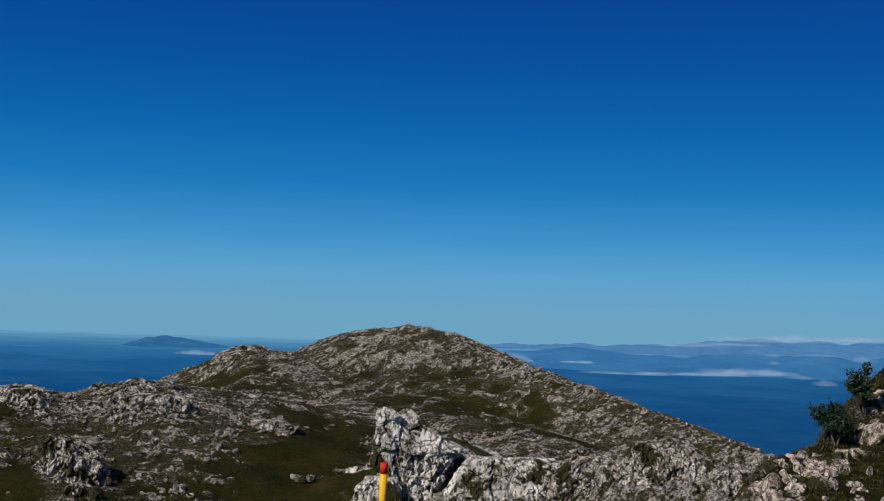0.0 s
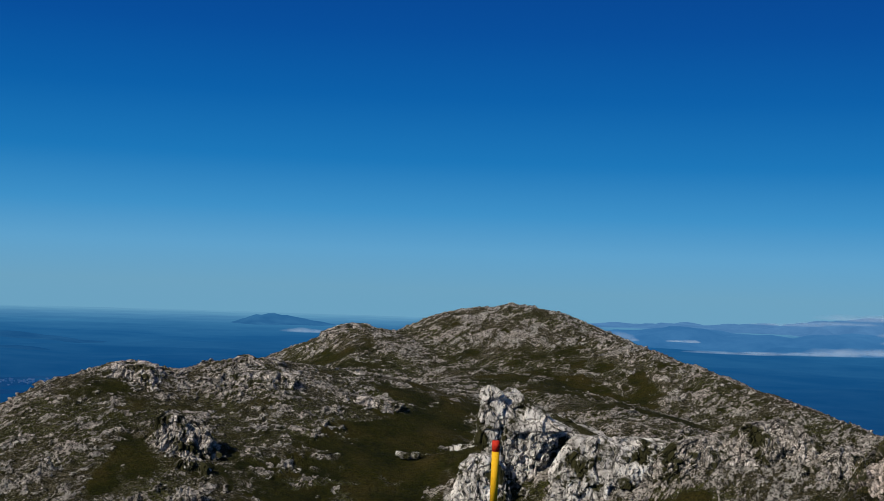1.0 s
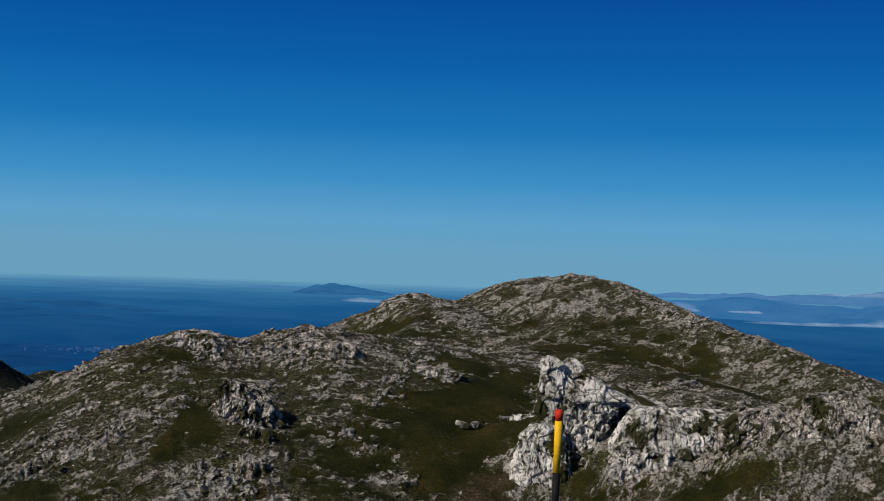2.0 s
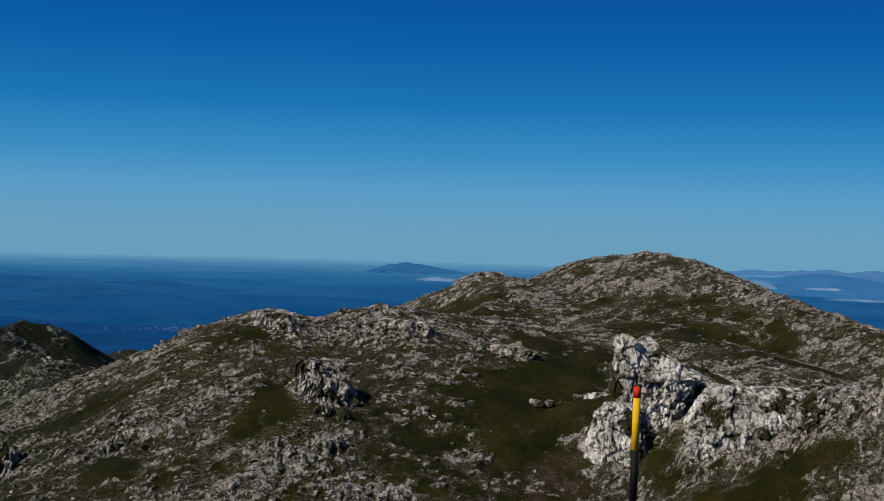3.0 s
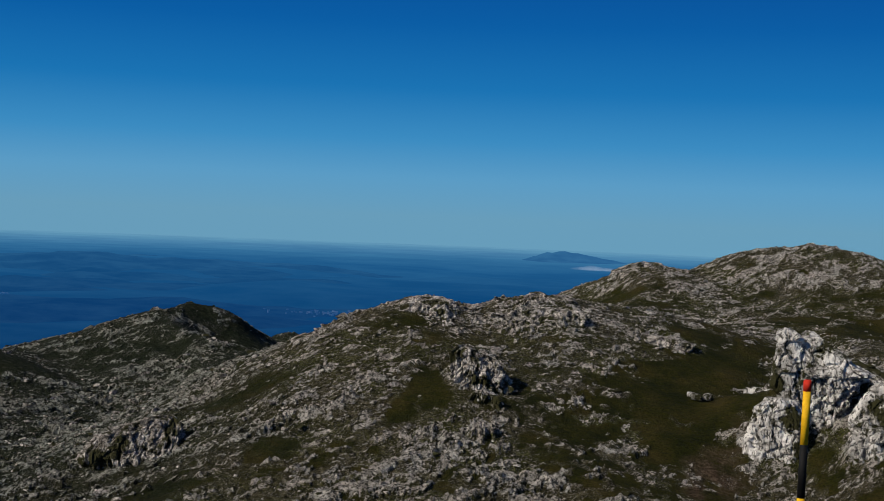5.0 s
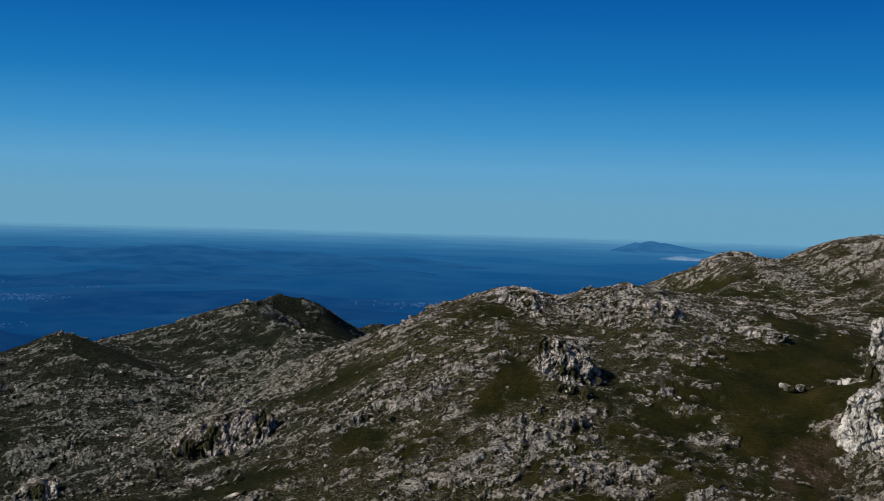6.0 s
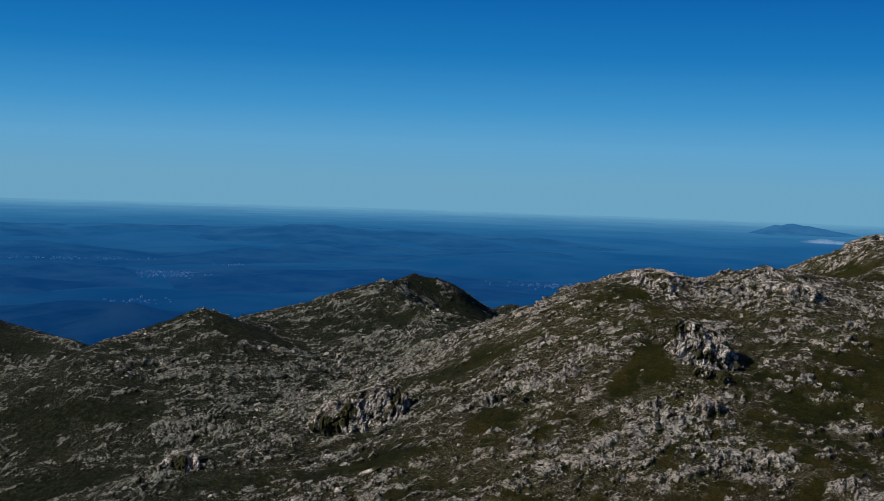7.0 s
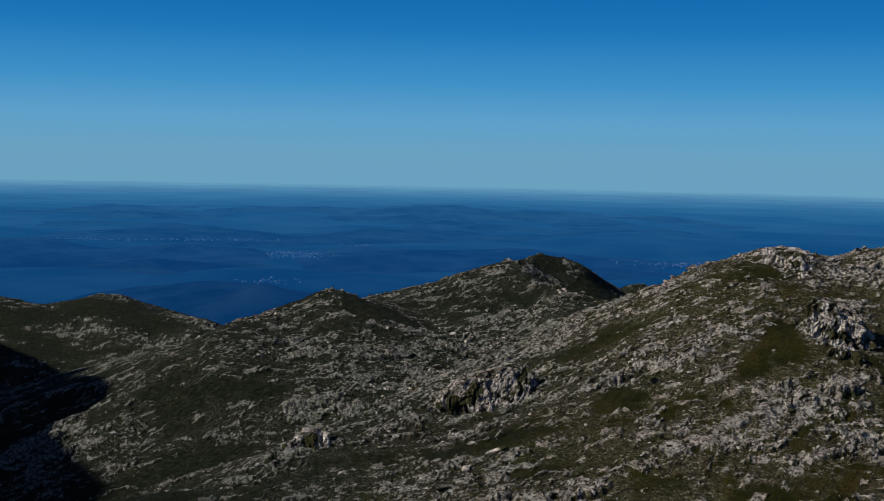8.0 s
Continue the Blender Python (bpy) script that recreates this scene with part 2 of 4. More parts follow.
def rough(x, y):
    """Height of the rock and turf above the land, the rock mask and the bareness."""
    far = np.clip((np.hypot(x, y) - 60) / 60, 0, 1)
    bare = bareness(x, y)
    wx, wy = x + 0.9 * vnoise(x / 2.4, y / 2.4, 3) + 0.4 * vnoise(x / 0.9, y / 0.9, 4), y + 1.1 * vnoise(x / 2.4, y / 2.4, 5) + 0.5 * vnoise(x / 0.9, y / 0.9, 6)
    bu, bv = wx * STRIKE[0] + wy * STRIKE[1], wy * STRIKE[0] - wx * STRIKE[1]
    h = 1.0 * fbm(x / 30, y / 30, 11, 3) + 0.3 * vnoise(x / 6, y / 6, 15)
    mask, bold = np.zeros(x.shape), 1 + 0.4 * crops(x, y)
    # broken beds: each block stands up at its lower edge and slopes back into the hill
    for size, lift, share, seed in ((5.5, 0.55, 0.33, 51), (2.4, 0.46, 0.46, 61), (1.1, 0.38, 0.62, 71)):
        f1, f2, r1, r2, behind = blocks(bu / (size * 2.0), bv / (size * 0.72), seed)
        block = np.clip((bare * share - r1) * 14, 0, 1) * np.clip((f2 - f1) * 6.0, 0, 1)
        top = (0.35 + 0.65 * r2) * np.clip(0.75 - 1.1 * behind, 0.1, 1.4) + 0.40 * vnoise(x / size * 1.9, y / size * 1.9, seed + 3) + 0.28 * vnoise(x / size * 4.5, y / size * 4.5, seed + 4)
        h = h + lift * bold * block * np.clip(top, 0.05, 1.5)
        mask = np.maximum(mask, block)
    h = h + 0.12 * vnoise(x / 0.8, y / 0.8, 81) + mask * (0.20 * vnoise(x / 0.6, y / 0.6, 83))
    return (h - 0.4) * (0.04 + 0.96 * far), mask * far, bare


def height(x, y):
    x, y = np.array([float(x)]), np.array([float(y)])
    return float(land(x, y)[0] + rough(x, y)[0][0])


# ---- materials ----
def nodes_of(name):
    m = bpy.data.materials.new(name)
    m.use_nodes = True
    return m, m.node_tree.nodes, m.node_tree.links, m.node_tree.nodes["Principled BSDF"]


def noise_node(n, l, scale, detail=6.0, rough=0.6, vec=None):
    t = n.new("ShaderNodeTexNoise")
    t.inputs["Scale"].default_value, t.inputs["Detail"].default_value, t.inputs["Roughness"].default_value = scale, detail, rough
    if vec is not None:
        l.new(vec, t.inputs["Vector"])
    return t.outputs["Fac"]


def ramp_node(n, l, fac, stops):
    r = n.new("ShaderNodeValToRGB")
    r.color_ramp.elements[0].position, r.color_ramp.elements[1].position = stops[0][0], stops[-1][0]
    for p, c in stops[1:-1]:
        r.color_ramp.elements.new(p)
    for el, (p, c) in zip(r.color_ramp.elements, stops):
        el.color = (*c, 1)
    l.new(fac, r.inputs[0])
    return r.outputs[0]


def mix_node(n, l, fac, a, b, mode="MIX"):
    m = n.new("ShaderNodeMixRGB")
    m.blend_type = mode
    for s, v in zip(m.inputs, (fac, a, b)):
        if isinstance(v, (int, float)):
            s.default_value = v
        elif isinstance(v, tuple):
            s.default_value = (*v, 1)
        else:
            l.new(v, s)
    return m.outputs[0]


def math_node(n, l, op, a, b):
    m = n.new("ShaderNodeMath")
    m.operation = op
    for s, v in zip(m.inputs, (a, b)):
        if isinstance(v, (int, float)):
            s.default_value = v
        else:
            l.new(v, s)
    return m.outputs[0]


def bump_node(n, l, h, strength, distance, bsdf):
    b = n.new("ShaderNodeBump")
    b.inputs["Strength"].default_value, b.inputs["Distance"].default_value = strength, distance
    l.new(h, b.inputs["Height"])
    l.new(b.outputs[0], bsdf.inputs["Normal"])


def crag_stone(n, l, pos, scale):
    """Clean pale limestone faces with thin dark cracks, grey weather stains and small pits, their inner shade painted
    as dark spots.
    """
    warp = n.new("ShaderNodeTexNoise")
    warp.inputs["Scale"].default_value, warp.inputs["Detail"].default_value = 0.5 * scale, 4.0
    l.new(pos, warp.inputs["Vector"])
    bend = n.new("ShaderNodeVectorMath")
    bend.operation = "MULTIPLY_ADD"
    bend.inputs[1].default_value = (2.2 / scale,) * 3
    l.new(warp.outputs["Color"], bend.inputs[0])
    l.new(pos, bend.inputs[2])
    tall = n.new("ShaderNodeVectorMath")
    tall.operation = "MULTIPLY"
    tall.inputs[1].default_value = (1.0, 1.0, 0.45)
    l.new(bend.outputs[0], tall.inputs[0])
    cells = n.new("ShaderNodeTexVoronoi")
    cells.feature = "DISTANCE_TO_EDGE"
    cells.inputs["Scale"].default_value = 0.30 * scale
    l.new(tall.outputs[0], cells.inputs["Vector"])
    crack = ramp_node(n, l, cells.outputs["Distance"], [(0.0, (0.10, 0.09, 0.07)), (0.05, (1, 1, 1))])
    base = ramp_node(n, l, noise_node(n, l, 0.35 * scale, 9, 0.7, tall.outputs[0]), [(0.33, (0.15, 0.14, 0.12)), (0.45, (0.45, 0.427, 0.395)), (0.57, (0.80, 0.765, 0.72))])
    pits = ramp_node(n, l, noise_node(n, l, 1.9 * scale, 6, 0.7, tall.outputs[0]), [(0.415, (0.05, 0.047, 0.035)), (0.46, (1, 1, 1))])
    out = mix_node(n, l, 0.85, base, crack, "MULTIPLY")
    return mix_node(n, l, 0.9, out, pits, "MULTIPLY")


def limestone(n, l, pos, scale, pale=1.0):
    """Weathered grey-white limestone: pale faces, dark lichens, and solution holes with their shade painted as dark
    spots.
    """
    squash = n.new("ShaderNodeVectorMath")
    squash.operation = "MULTIPLY"
    squash.inputs[1].default_value = (1.0, 1.0, 0.7)
    l.new(pos, squash.inputs[0])
    groove = squash.outputs[0]
    base = ramp_node(n, l, noise_node(n, l, 0.6 * scale, 8, 0.75, groove), [(0.34, tuple(pale * x for x in (0.22, 0.205, 0.185))), (0.47, tuple(pale * x for x in (0.46, 0.44, 0.405))), (0.60, tuple(pale * x for x in (0.78, 0.755, 0.715)))])
    dark = ramp_node(n, l, noise_node(n, l, 1.7 * scale, 8, 0.75, groove), [(0.455, (0.05, 0.047, 0.036)), (0.50, (1, 1, 1))])
    tint = ramp_node(n, l, noise_node(n, l, 0.12 * scale, 3, 0.5, pos), [(0.35, (1, 0.98, 0.95)), (0.65, (1.0, 0.93, 0.88))])
    return mix_node(n, l, 1.0, mix_node(n, l, 0.9, base, dark, "MULTIPLY"), tint, "MULTIPLY")


def ground_material():
    m, n, l, b = nodes_of("mountain_ground")
    pos = n.new("ShaderNodeNewGeometry").outputs["Position"]
    rock_mask, bare, dim_scrub = n.new("ShaderNodeAttribute"), n.new("ShaderNodeAttribute"), n.new("ShaderNodeAttribute")
    rock_mask.attribute_name, bare.attribute_name, dim_scrub.attribute_name = "rock", "bare", "dim_scrub"
    stone = limestone(n, l, pos, 1.0, 0.95)
    turf = ramp_node(n, l, noise_node(n, l, 0.11, 7, 0.65, pos), [(0.35, (0.017, 0.021, 0.002)), (0.50, (0.036, 0.037, 0.004)), (0.66, (0.068, 0.054, 0.012))])
    heath = ramp_node(n, l, noise_node(n, l, 0.9, 9, 0.78, pos), [(0.38, (0.014, 0.013, 0.005)), (0.5, (0.064, 0.056, 0.025)), (0.64, (0.19, 0.17, 0.115))])
    green = ramp_node(n, l, noise_node(n, l, 0.06, 6, 0.65, pos), [(0.42, (1.0, 1.0, 1.0)), (0.6, (0.72, 0.86, 0.36))])
    lush = n.new("ShaderNodeMapRange")
    for s, v in zip(lush.inputs[1:5], (0.12, 0.45, 0.0, 1.0)):
        s.default_value = v
    ragged = math_node(n, l, "ADD", bare.outputs["Fac"], math_node(n, l, "MULTIPLY", math_node(n, l, "SUBTRACT", noise_node(n, l, 0.5, 8, 0.75, pos), 0.5), 1.1))
    l.new(ragged, lush.inputs[0])
    veg = mix_node(n, l, lush.outputs[0], turf, mix_node(n, l, 1.0, heath, green, "MULTIPLY"))
    veg = mix_node(n, l, 0.85, veg, ramp_node(n, l, noise_node(n, l, 2.8, 6, 0.8, pos), [(0.37, (0.12, 0.12, 0.11)), (0.62, (1.5, 1.46, 1.36))]), "MULTIPLY")
    # beyond the valley: green scrub and grey rock, darkened further to paint in dim light
    thick = ramp_node(n, l, noise_node(n, l, 0.8, 9, 0.78, pos), [(0.40, (0.004, 0.007, 0.003)), (0.52, (0.015, 0.021, 0.010)), (0.66, (0.052, 0.056, 0.038))])
    veg = mix_node(n, l, math_node(n, l, "MULTIPLY", dim_scrub.outputs["Fac"], 0.9), veg, thick)
    stone = mix_node(n, l, dim_scrub.outputs["Fac"], stone, mix_node(n, l, 1.0, stone, (0.60, 0.66, 0.64), "MULTIPLY"))
    # trodden brown earth
    soil = n.new("ShaderNodeAttribute")
    soil.attribute_name = "soil"
    veg = mix_node(n, l, soil.outputs["Fac"], veg, ramp_node(n, l, noise_node(n, l, 1.6, 8, 0.75, pos), [(0.36, (0.020, 0.013, 0.007)), (0.5, (0.085, 0.055, 0.033)), (0.66, (0.19, 0.14, 0.10))]))
    # gravel and loose stone between the blocks
    grit = math_node(n, l, "MULTIPLY", math_node(n, l, "GREATER_THAN", noise_node(n, l, 3.0, 8, 0.85, pos), 0.555), lush.outputs[0])
    fac = math_node(n, l, "ADD", rock_mask.outputs["Fac"], math_node(n, l, "MULTIPLY", math_node(n, l, "SUBTRACT", noise_node(n, l, 1.9, 9, 0.8, pos), 0.5), 3.0))
    fac = math_node(n, l, "MULTIPLY", math_node(n, l, "SUBTRACT", fac, 0.66), 5.0)
    clamp = n.new("ShaderNodeClamp")
    l.new(fac, clamp.inputs[0])
    fac = math_node(n, l, "MAXIMUM", clamp.outputs[0], math_node(n, l, "MULTIPLY", grit, 0.72))
    l.new(mix_node(n, l, fac, veg, stone), b.inputs["Base Color"])
    b.inputs["Roughness"].default_value = 0.95
    b.inputs["Specular IOR Level"].default_value = 0.12
    h = math_node(n, l, "ADD", noise_node(n, l, 1.4, 9, 0.78, pos), math_node(n, l, "MULTIPLY", noise_node(n, l, 5, 6, 0.7, pos), 0.3))
    bump_node(n, l, h, 1.0, 1.2, b)
    return m


def rock_material(name, scale, warm=0.0, moss=0.4, grey_mottle=0.0):
    m, n, l, b = nodes_of(name)
    pos = n.new("ShaderNodeNewGeometry").outputs["Position"]
    stone = crag_stone(n, l, pos, scale)
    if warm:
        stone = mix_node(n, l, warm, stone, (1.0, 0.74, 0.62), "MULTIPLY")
    # random dark grey mottling multiplied over the stone
    if grey_mottle:
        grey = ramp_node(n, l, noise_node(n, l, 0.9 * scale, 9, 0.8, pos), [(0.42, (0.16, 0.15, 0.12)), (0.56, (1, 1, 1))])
        stone = mix_node(n, l, grey_mottle, stone, grey, "MULTIPLY")
    # turf and lichen in the hollows
    patch = math_node(n, l, "MULTIPLY", math_node(n, l, "SUBTRACT", noise_node(n, l, 0.20 * scale, 8, 0.66, pos), 0.59 - 0.1 * moss), 18.0)
    clamp = n.new("ShaderNodeClamp")
    l.new(patch, clamp.inputs[0])
    l.new(mix_node(n, l, math_node(n, l, "MULTIPLY", clamp.outputs[0], min(1.0, moss * 1.6)), stone, (0.032, 0.031, 0.010)), b.inputs["Base Color"])
    b.inputs["Roughness"].default_value = 0.92
    b.inputs["Specular IOR Level"].default_value = 0.2
    h = math_node(n, l, "ADD", noise_node(n, l, 0.9 * scale, 10, 0.7, pos), math_node(n, l, "MULTIPLY", noise_node(n, l, 4 * scale, 6, 0.7, pos), 0.35))
    bump_node(n, l, h, 0.8, 0.7 / scale, b)
    return m


# glow colours that stand in for haze, from near to far
HAZE_GLOW = [(0.0, (0.003, 0.046, 0.158)), (0.2, (0.005, 0.070, 0.212)), (0.45, (0.013, 0.108, 0.280)), (0.62, (0.034, 0.165, 0.350)), (0.78, (0.068, 0.228, 0.420)), (0.90, (0.108, 0.300, 0.485)), (1.0, (0.140, 0.348, 0.525))]


def haze_glow_material(name, land_a, land_b, scale, deepen=1.0, bright=0.0, mottle=0.2, haze_stops=HAZE_GLOW):
    """Far country with its haze painted in: the surface glows in the air's colour, which changes with distance."""
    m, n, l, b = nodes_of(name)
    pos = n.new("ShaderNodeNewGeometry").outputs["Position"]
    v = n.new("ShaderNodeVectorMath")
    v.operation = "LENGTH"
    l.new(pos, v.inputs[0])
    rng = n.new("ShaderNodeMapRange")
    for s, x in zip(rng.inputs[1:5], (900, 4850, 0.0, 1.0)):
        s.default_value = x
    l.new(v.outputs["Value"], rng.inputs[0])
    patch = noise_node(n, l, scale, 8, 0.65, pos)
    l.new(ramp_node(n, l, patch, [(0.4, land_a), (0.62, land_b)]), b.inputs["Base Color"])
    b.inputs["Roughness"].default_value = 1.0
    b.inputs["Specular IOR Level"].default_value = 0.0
    air = ramp_node(n, l, rng.outputs[0], [(p, tuple(min(1.0, x * deepen + bright) for x in c)) for p, c in haze_stops])
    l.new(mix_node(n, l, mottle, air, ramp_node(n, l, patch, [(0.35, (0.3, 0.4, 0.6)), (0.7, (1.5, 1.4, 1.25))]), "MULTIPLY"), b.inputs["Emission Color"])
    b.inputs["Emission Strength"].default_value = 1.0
    return m


def paint(name, colour, rough_=0.7):
    m, n, l, b = nodes_of(name)
    tc = n.new("ShaderNodeTexCoord").outputs["Object"]
    l.new(mix_node(n, l, 0.5, colour, ramp_node(n, l, noise_node(n, l, 40, 6, 0.7, tc), [(0.3, (0.62, 0.6, 0.58)), (0.6, (1.1, 1.1, 1.1))]), "MULTIPLY"), b.inputs["Base Color"])
    b.inputs["Roughness"].default_value = rough_
    b.inputs["Specular IOR Level"].default_value = 0.2
    bump_node(n, l, noise_node(n, l, 90, 4, 0.6, tc), 0.25, 0.002, b)
    return m


GROUND = ground_material()
ROCK = rock_material("pale_limestone", 1.0, 0.0, 0.8)
# a greyer, darker, mottled version of the pale limestone
GREY_STONE = rock_material("grey_limestone", 1.3, 0.14, 0.95, 0.85)
ROCK_NEAR = rock_material("near_limestone", 13.0, 0.38, 0.85, 0.8)


# ---- mesh helpers ----
def part(name, bm, material, parent, label=""):
    me = bpy.data.meshes.new(name)
    bm.to_mesh(me)
    bm.free()
    me.materials.append(material)
    ob = new(name, me)
    if parent is not None:
        ob.parent = parent
    return tagged(ob, label)


def quad_sheet(name, verts, faces, material, smooth=True):
    me = bpy.data.meshes.new(name)
    me.vertices.add(len(verts))
    me.vertices.foreach_set("co", verts.astype(np.float32).ravel())
    me.loops.add(faces.size)
    me.loops.foreach_set("vertex_index", faces.astype(np.int32).ravel())
    me.polygons.add(len(faces))
    me.polygons.foreach_set("loop_start", np.arange(0, faces.size, 4, dtype=np.int32))
    me.polygons.foreach_set("loop_total", np.full(len(faces), 4, dtype=np.int32))
    me.update(calc_edges=True)
    me.polygons.foreach_set("use_smooth", np.full(len(faces), smooth, dtype=bool))
    me.materials.append(material)
    return me


# ---- the ground: one sheet, finer where the mountain is looked at ----
def rings():
    r = [0.02, 0.2] + [0.4 * 1.16 ** k for k in range(22)]
    r += list(np.arange(10.5, 22, 0.16))
    while r[-1] < 140:
        r.append(r[-1] * 1.03)
    r += list(np.arange(r[-1] + 0.6, 300, 0.54))
    r += list(np.arange(r[-1] + 0.7, 440, 0.8))
    while r[-1] < 900:
        r.append(r[-1] * 1.0045)
    return np.array(r)


R_AX = rings()
AZ = radians(1) * np.concatenate([np.arange(-21.5, 55.5, 0.075), np.arange(55.5, 110, 1.8), np.arange(110, 338.4, 7.6)])
rr, aa = np.meshgrid(R_AX, AZ, indexing="ij")
gx, gy = (-rr * np.sin(aa)).ravel(), (rr * np.cos(aa)).ravel()
gz, gm, gb = rough(gx, gy)
gz = gz + land(gx, gy)
idx = np.arange(rr.size).reshape(rr.shape)
nxt = np.roll(idx, -1, axis=1)
quads = np.stack([idx[:-1], nxt[:-1], nxt[1:], idx[1:]], axis=-1).reshape(-1, 4)[:, ::-1]
gme = quad_sheet("ground", np.stack([gx, gy, gz], 1), quads, GROUND, False)
# mask for the darkened scrub and rock on the far side of the valley
gs = np.clip((-gx - 88 + 16 * fbm(gx / 24, gy / 24, 301, 3)) / 38, 0, 1)
ge = np.clip(1.3 - np.hypot((gx + 19.5) / 5, (gy - 211) / 15) * (1 + 0.5 * vnoise(gx / 4, gy / 4, 311)), 0, 1) * np.clip(0.5 + fbm(gx / 3, gy / 3, 313, 3), 0, 1)
for key, values in (("rock", gm), ("bare", gb), ("dim_scrub", gs), ("soil", ge)):
    gme.attributes.new(key, "FLOAT", "POINT").data.foreach_set("value", values.astype(np.float32))
ground = tagged(new("ground", gme), "karst mountainside of pale limestone blocks, heath and olive turf", "ground", kind="structure")

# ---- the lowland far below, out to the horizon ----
PLAIN_MAT = haze_glow_material("hazy_lowland", (0.001, 0.005, 0.004), (0.008, 0.018, 0.015), 0.005, 1.0, 0.0, 0.16)
pr = np.geomspace(700, 4880, 120)
pa = radians(1) * np.arange(0, 360, 0.75)
rr, aa = np.meshgrid(pr, pa, indexing="ij")
px, py = (-rr * np.sin(aa)).ravel(), (rr * np.cos(aa)).ravel()
pz = PLAIN + np.clip((3500 - rr.ravel()) / 1500, 0, 1) * (9 * fbm(px / 420, py / 420, 91, 4) + 5 * vnoise(px / 130, py / 130, 97))
idx = np.arange(rr.size).reshape(rr.shape)
nxt = np.roll(idx, -1, axis=1)
quads = np.stack([idx[:-1], nxt[:-1], nxt[1:], idx[1:]], axis=-1).reshape(-1, 4)[:, ::-1]
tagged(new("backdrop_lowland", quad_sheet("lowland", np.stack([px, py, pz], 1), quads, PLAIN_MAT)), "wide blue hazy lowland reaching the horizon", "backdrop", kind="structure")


# ---- the trail pole ----
def tube(radius, z0, z1, seg=20, bevel=0.0):
    bm = bmesh.new()
    bmesh.ops.create_cone(bm, cap_ends=True, segments=seg, radius1=radius, radius2=radius, depth=z1 - z0, matrix=Matrix.Translation((0, 0, (z0 + z1) / 2)))
    if bevel:
        bmesh.ops.bevel(bm, geom=[e for e in bm.edges if abs(e.verts[0].co.z - e.verts[1].co.z) < 1e-6], offset=bevel, segments=2, affect="EDGES")
    for f in bm.faces:
        f.smooth = len(f.verts) == 4
    return bm


YELLOW, BLACK, RED = paint("yellow_paint", (0.82, 0.46, 0.012)), paint("black_paint", (0.006, 0.006, 0.006)), paint("red_paint", (0.55, 0.03, 0.012))
pole = tagged(new("trail_pole"), "yellow and black banded trail pole with red tip", "pole")
PX, PY, PTOP = -0.335, 7.99, 0.655
BASE = -0.75
lean = Matrix.Translation((PX, PY, BASE)) @ Euler((0, radians(0.6), 0)).to_matrix().to_4x4()
pole.matrix_world = lean
h = PTOP - BASE
part("red_tip", tube(0.0243, h - 0.07, h, bevel=0.004), RED, pole, "worn red tip")
z, k = h - 0.07, 0
while z > 0.001:
    z0 = max(0.0, z - 0.328)
    part("band", tube(0.0238, z0, z), YELLOW if k % 2 == 0 else BLACK, pole, "yellow band" if k % 2 == 0 else "black band")
    z, k = z0, k + 1


# ---- limestone outcrops ----
def lobe(bm, centre, size, seed, detail=4, boxy=0.62, relief=0.17, unit=1.0):
    """One weathered mass: a squarish lump with flat breaks, split by cracks and fluted by rain."""
    made = bmesh.ops.create_icosphere(bm, subdivisions=detail, radius=1.0)["verts"]
    rnd = random.Random(seed)
    off = Vector((rnd.uniform(-50, 50), rnd.uniform(-50, 50), rnd.uniform(-50, 50)))
    turn = Euler((rnd.uniform(-0.1, 0.1), rnd.uniform(-0.1, 0.1), rnd.uniform(-0.5, 0.5))).to_matrix()
    sx, sy, sz = size[0] / 2, size[1] / 2, size[2] / 2
    small = min(size) / 2
    breaks = [(Vector((rnd.gauss(0, 1), rnd.gauss(0, 1), rnd.gauss(0.1, 0.6))).normalized(), rnd.uniform(0.72, 0.98)) for _ in range(11)]
    for v in made:
        d = v.co.normalized()
        m = max(abs(d.x), abs(d.y), abs(d.z))
        d = d * (1 - boxy + boxy / m * 0.9)
        for nrm, lim in breaks:
            over = d.dot(nrm) - lim
            if over > 0:
                d = d - nrm * over * 0.9
        q = Vector((d.x * sx, d.y * sy, d.z * sz))
        p = q / unit + off
        push = 0.22 * noise.fractal(p * 0.22, 1.0, 2.0, 3) + 0.10 * noise.fractal(Vector((p.x * 0.9, p.y * 0.9, p.z * 0.25)), 0.9, 2.0, 4)
        cell = noise.voronoi(Vector((p.x * 0.30 + p.z * 0.08, p.y * 0.30, p.z * 0.17)))[0]
        push += 0.34 * (min(1.0, (cell[1] - cell[0]) * 7.0) - 0.85)
        fine = noise.voronoi(Vector((p.x * 0.95, p.y * 0.95, p.z * 0.55 + p.x * 0.2)))[0]
        push += 0.09 * (min(1.0, (fine[1] - fine[0]) * 6.0) - 0.8) + 0.08 * noise.fractal(p * 1.6, 0.9, 2.0, 3)
        q += d.normalized() * push * relief * small * 2.0
        v.co = turn @ q + Vector(centre)


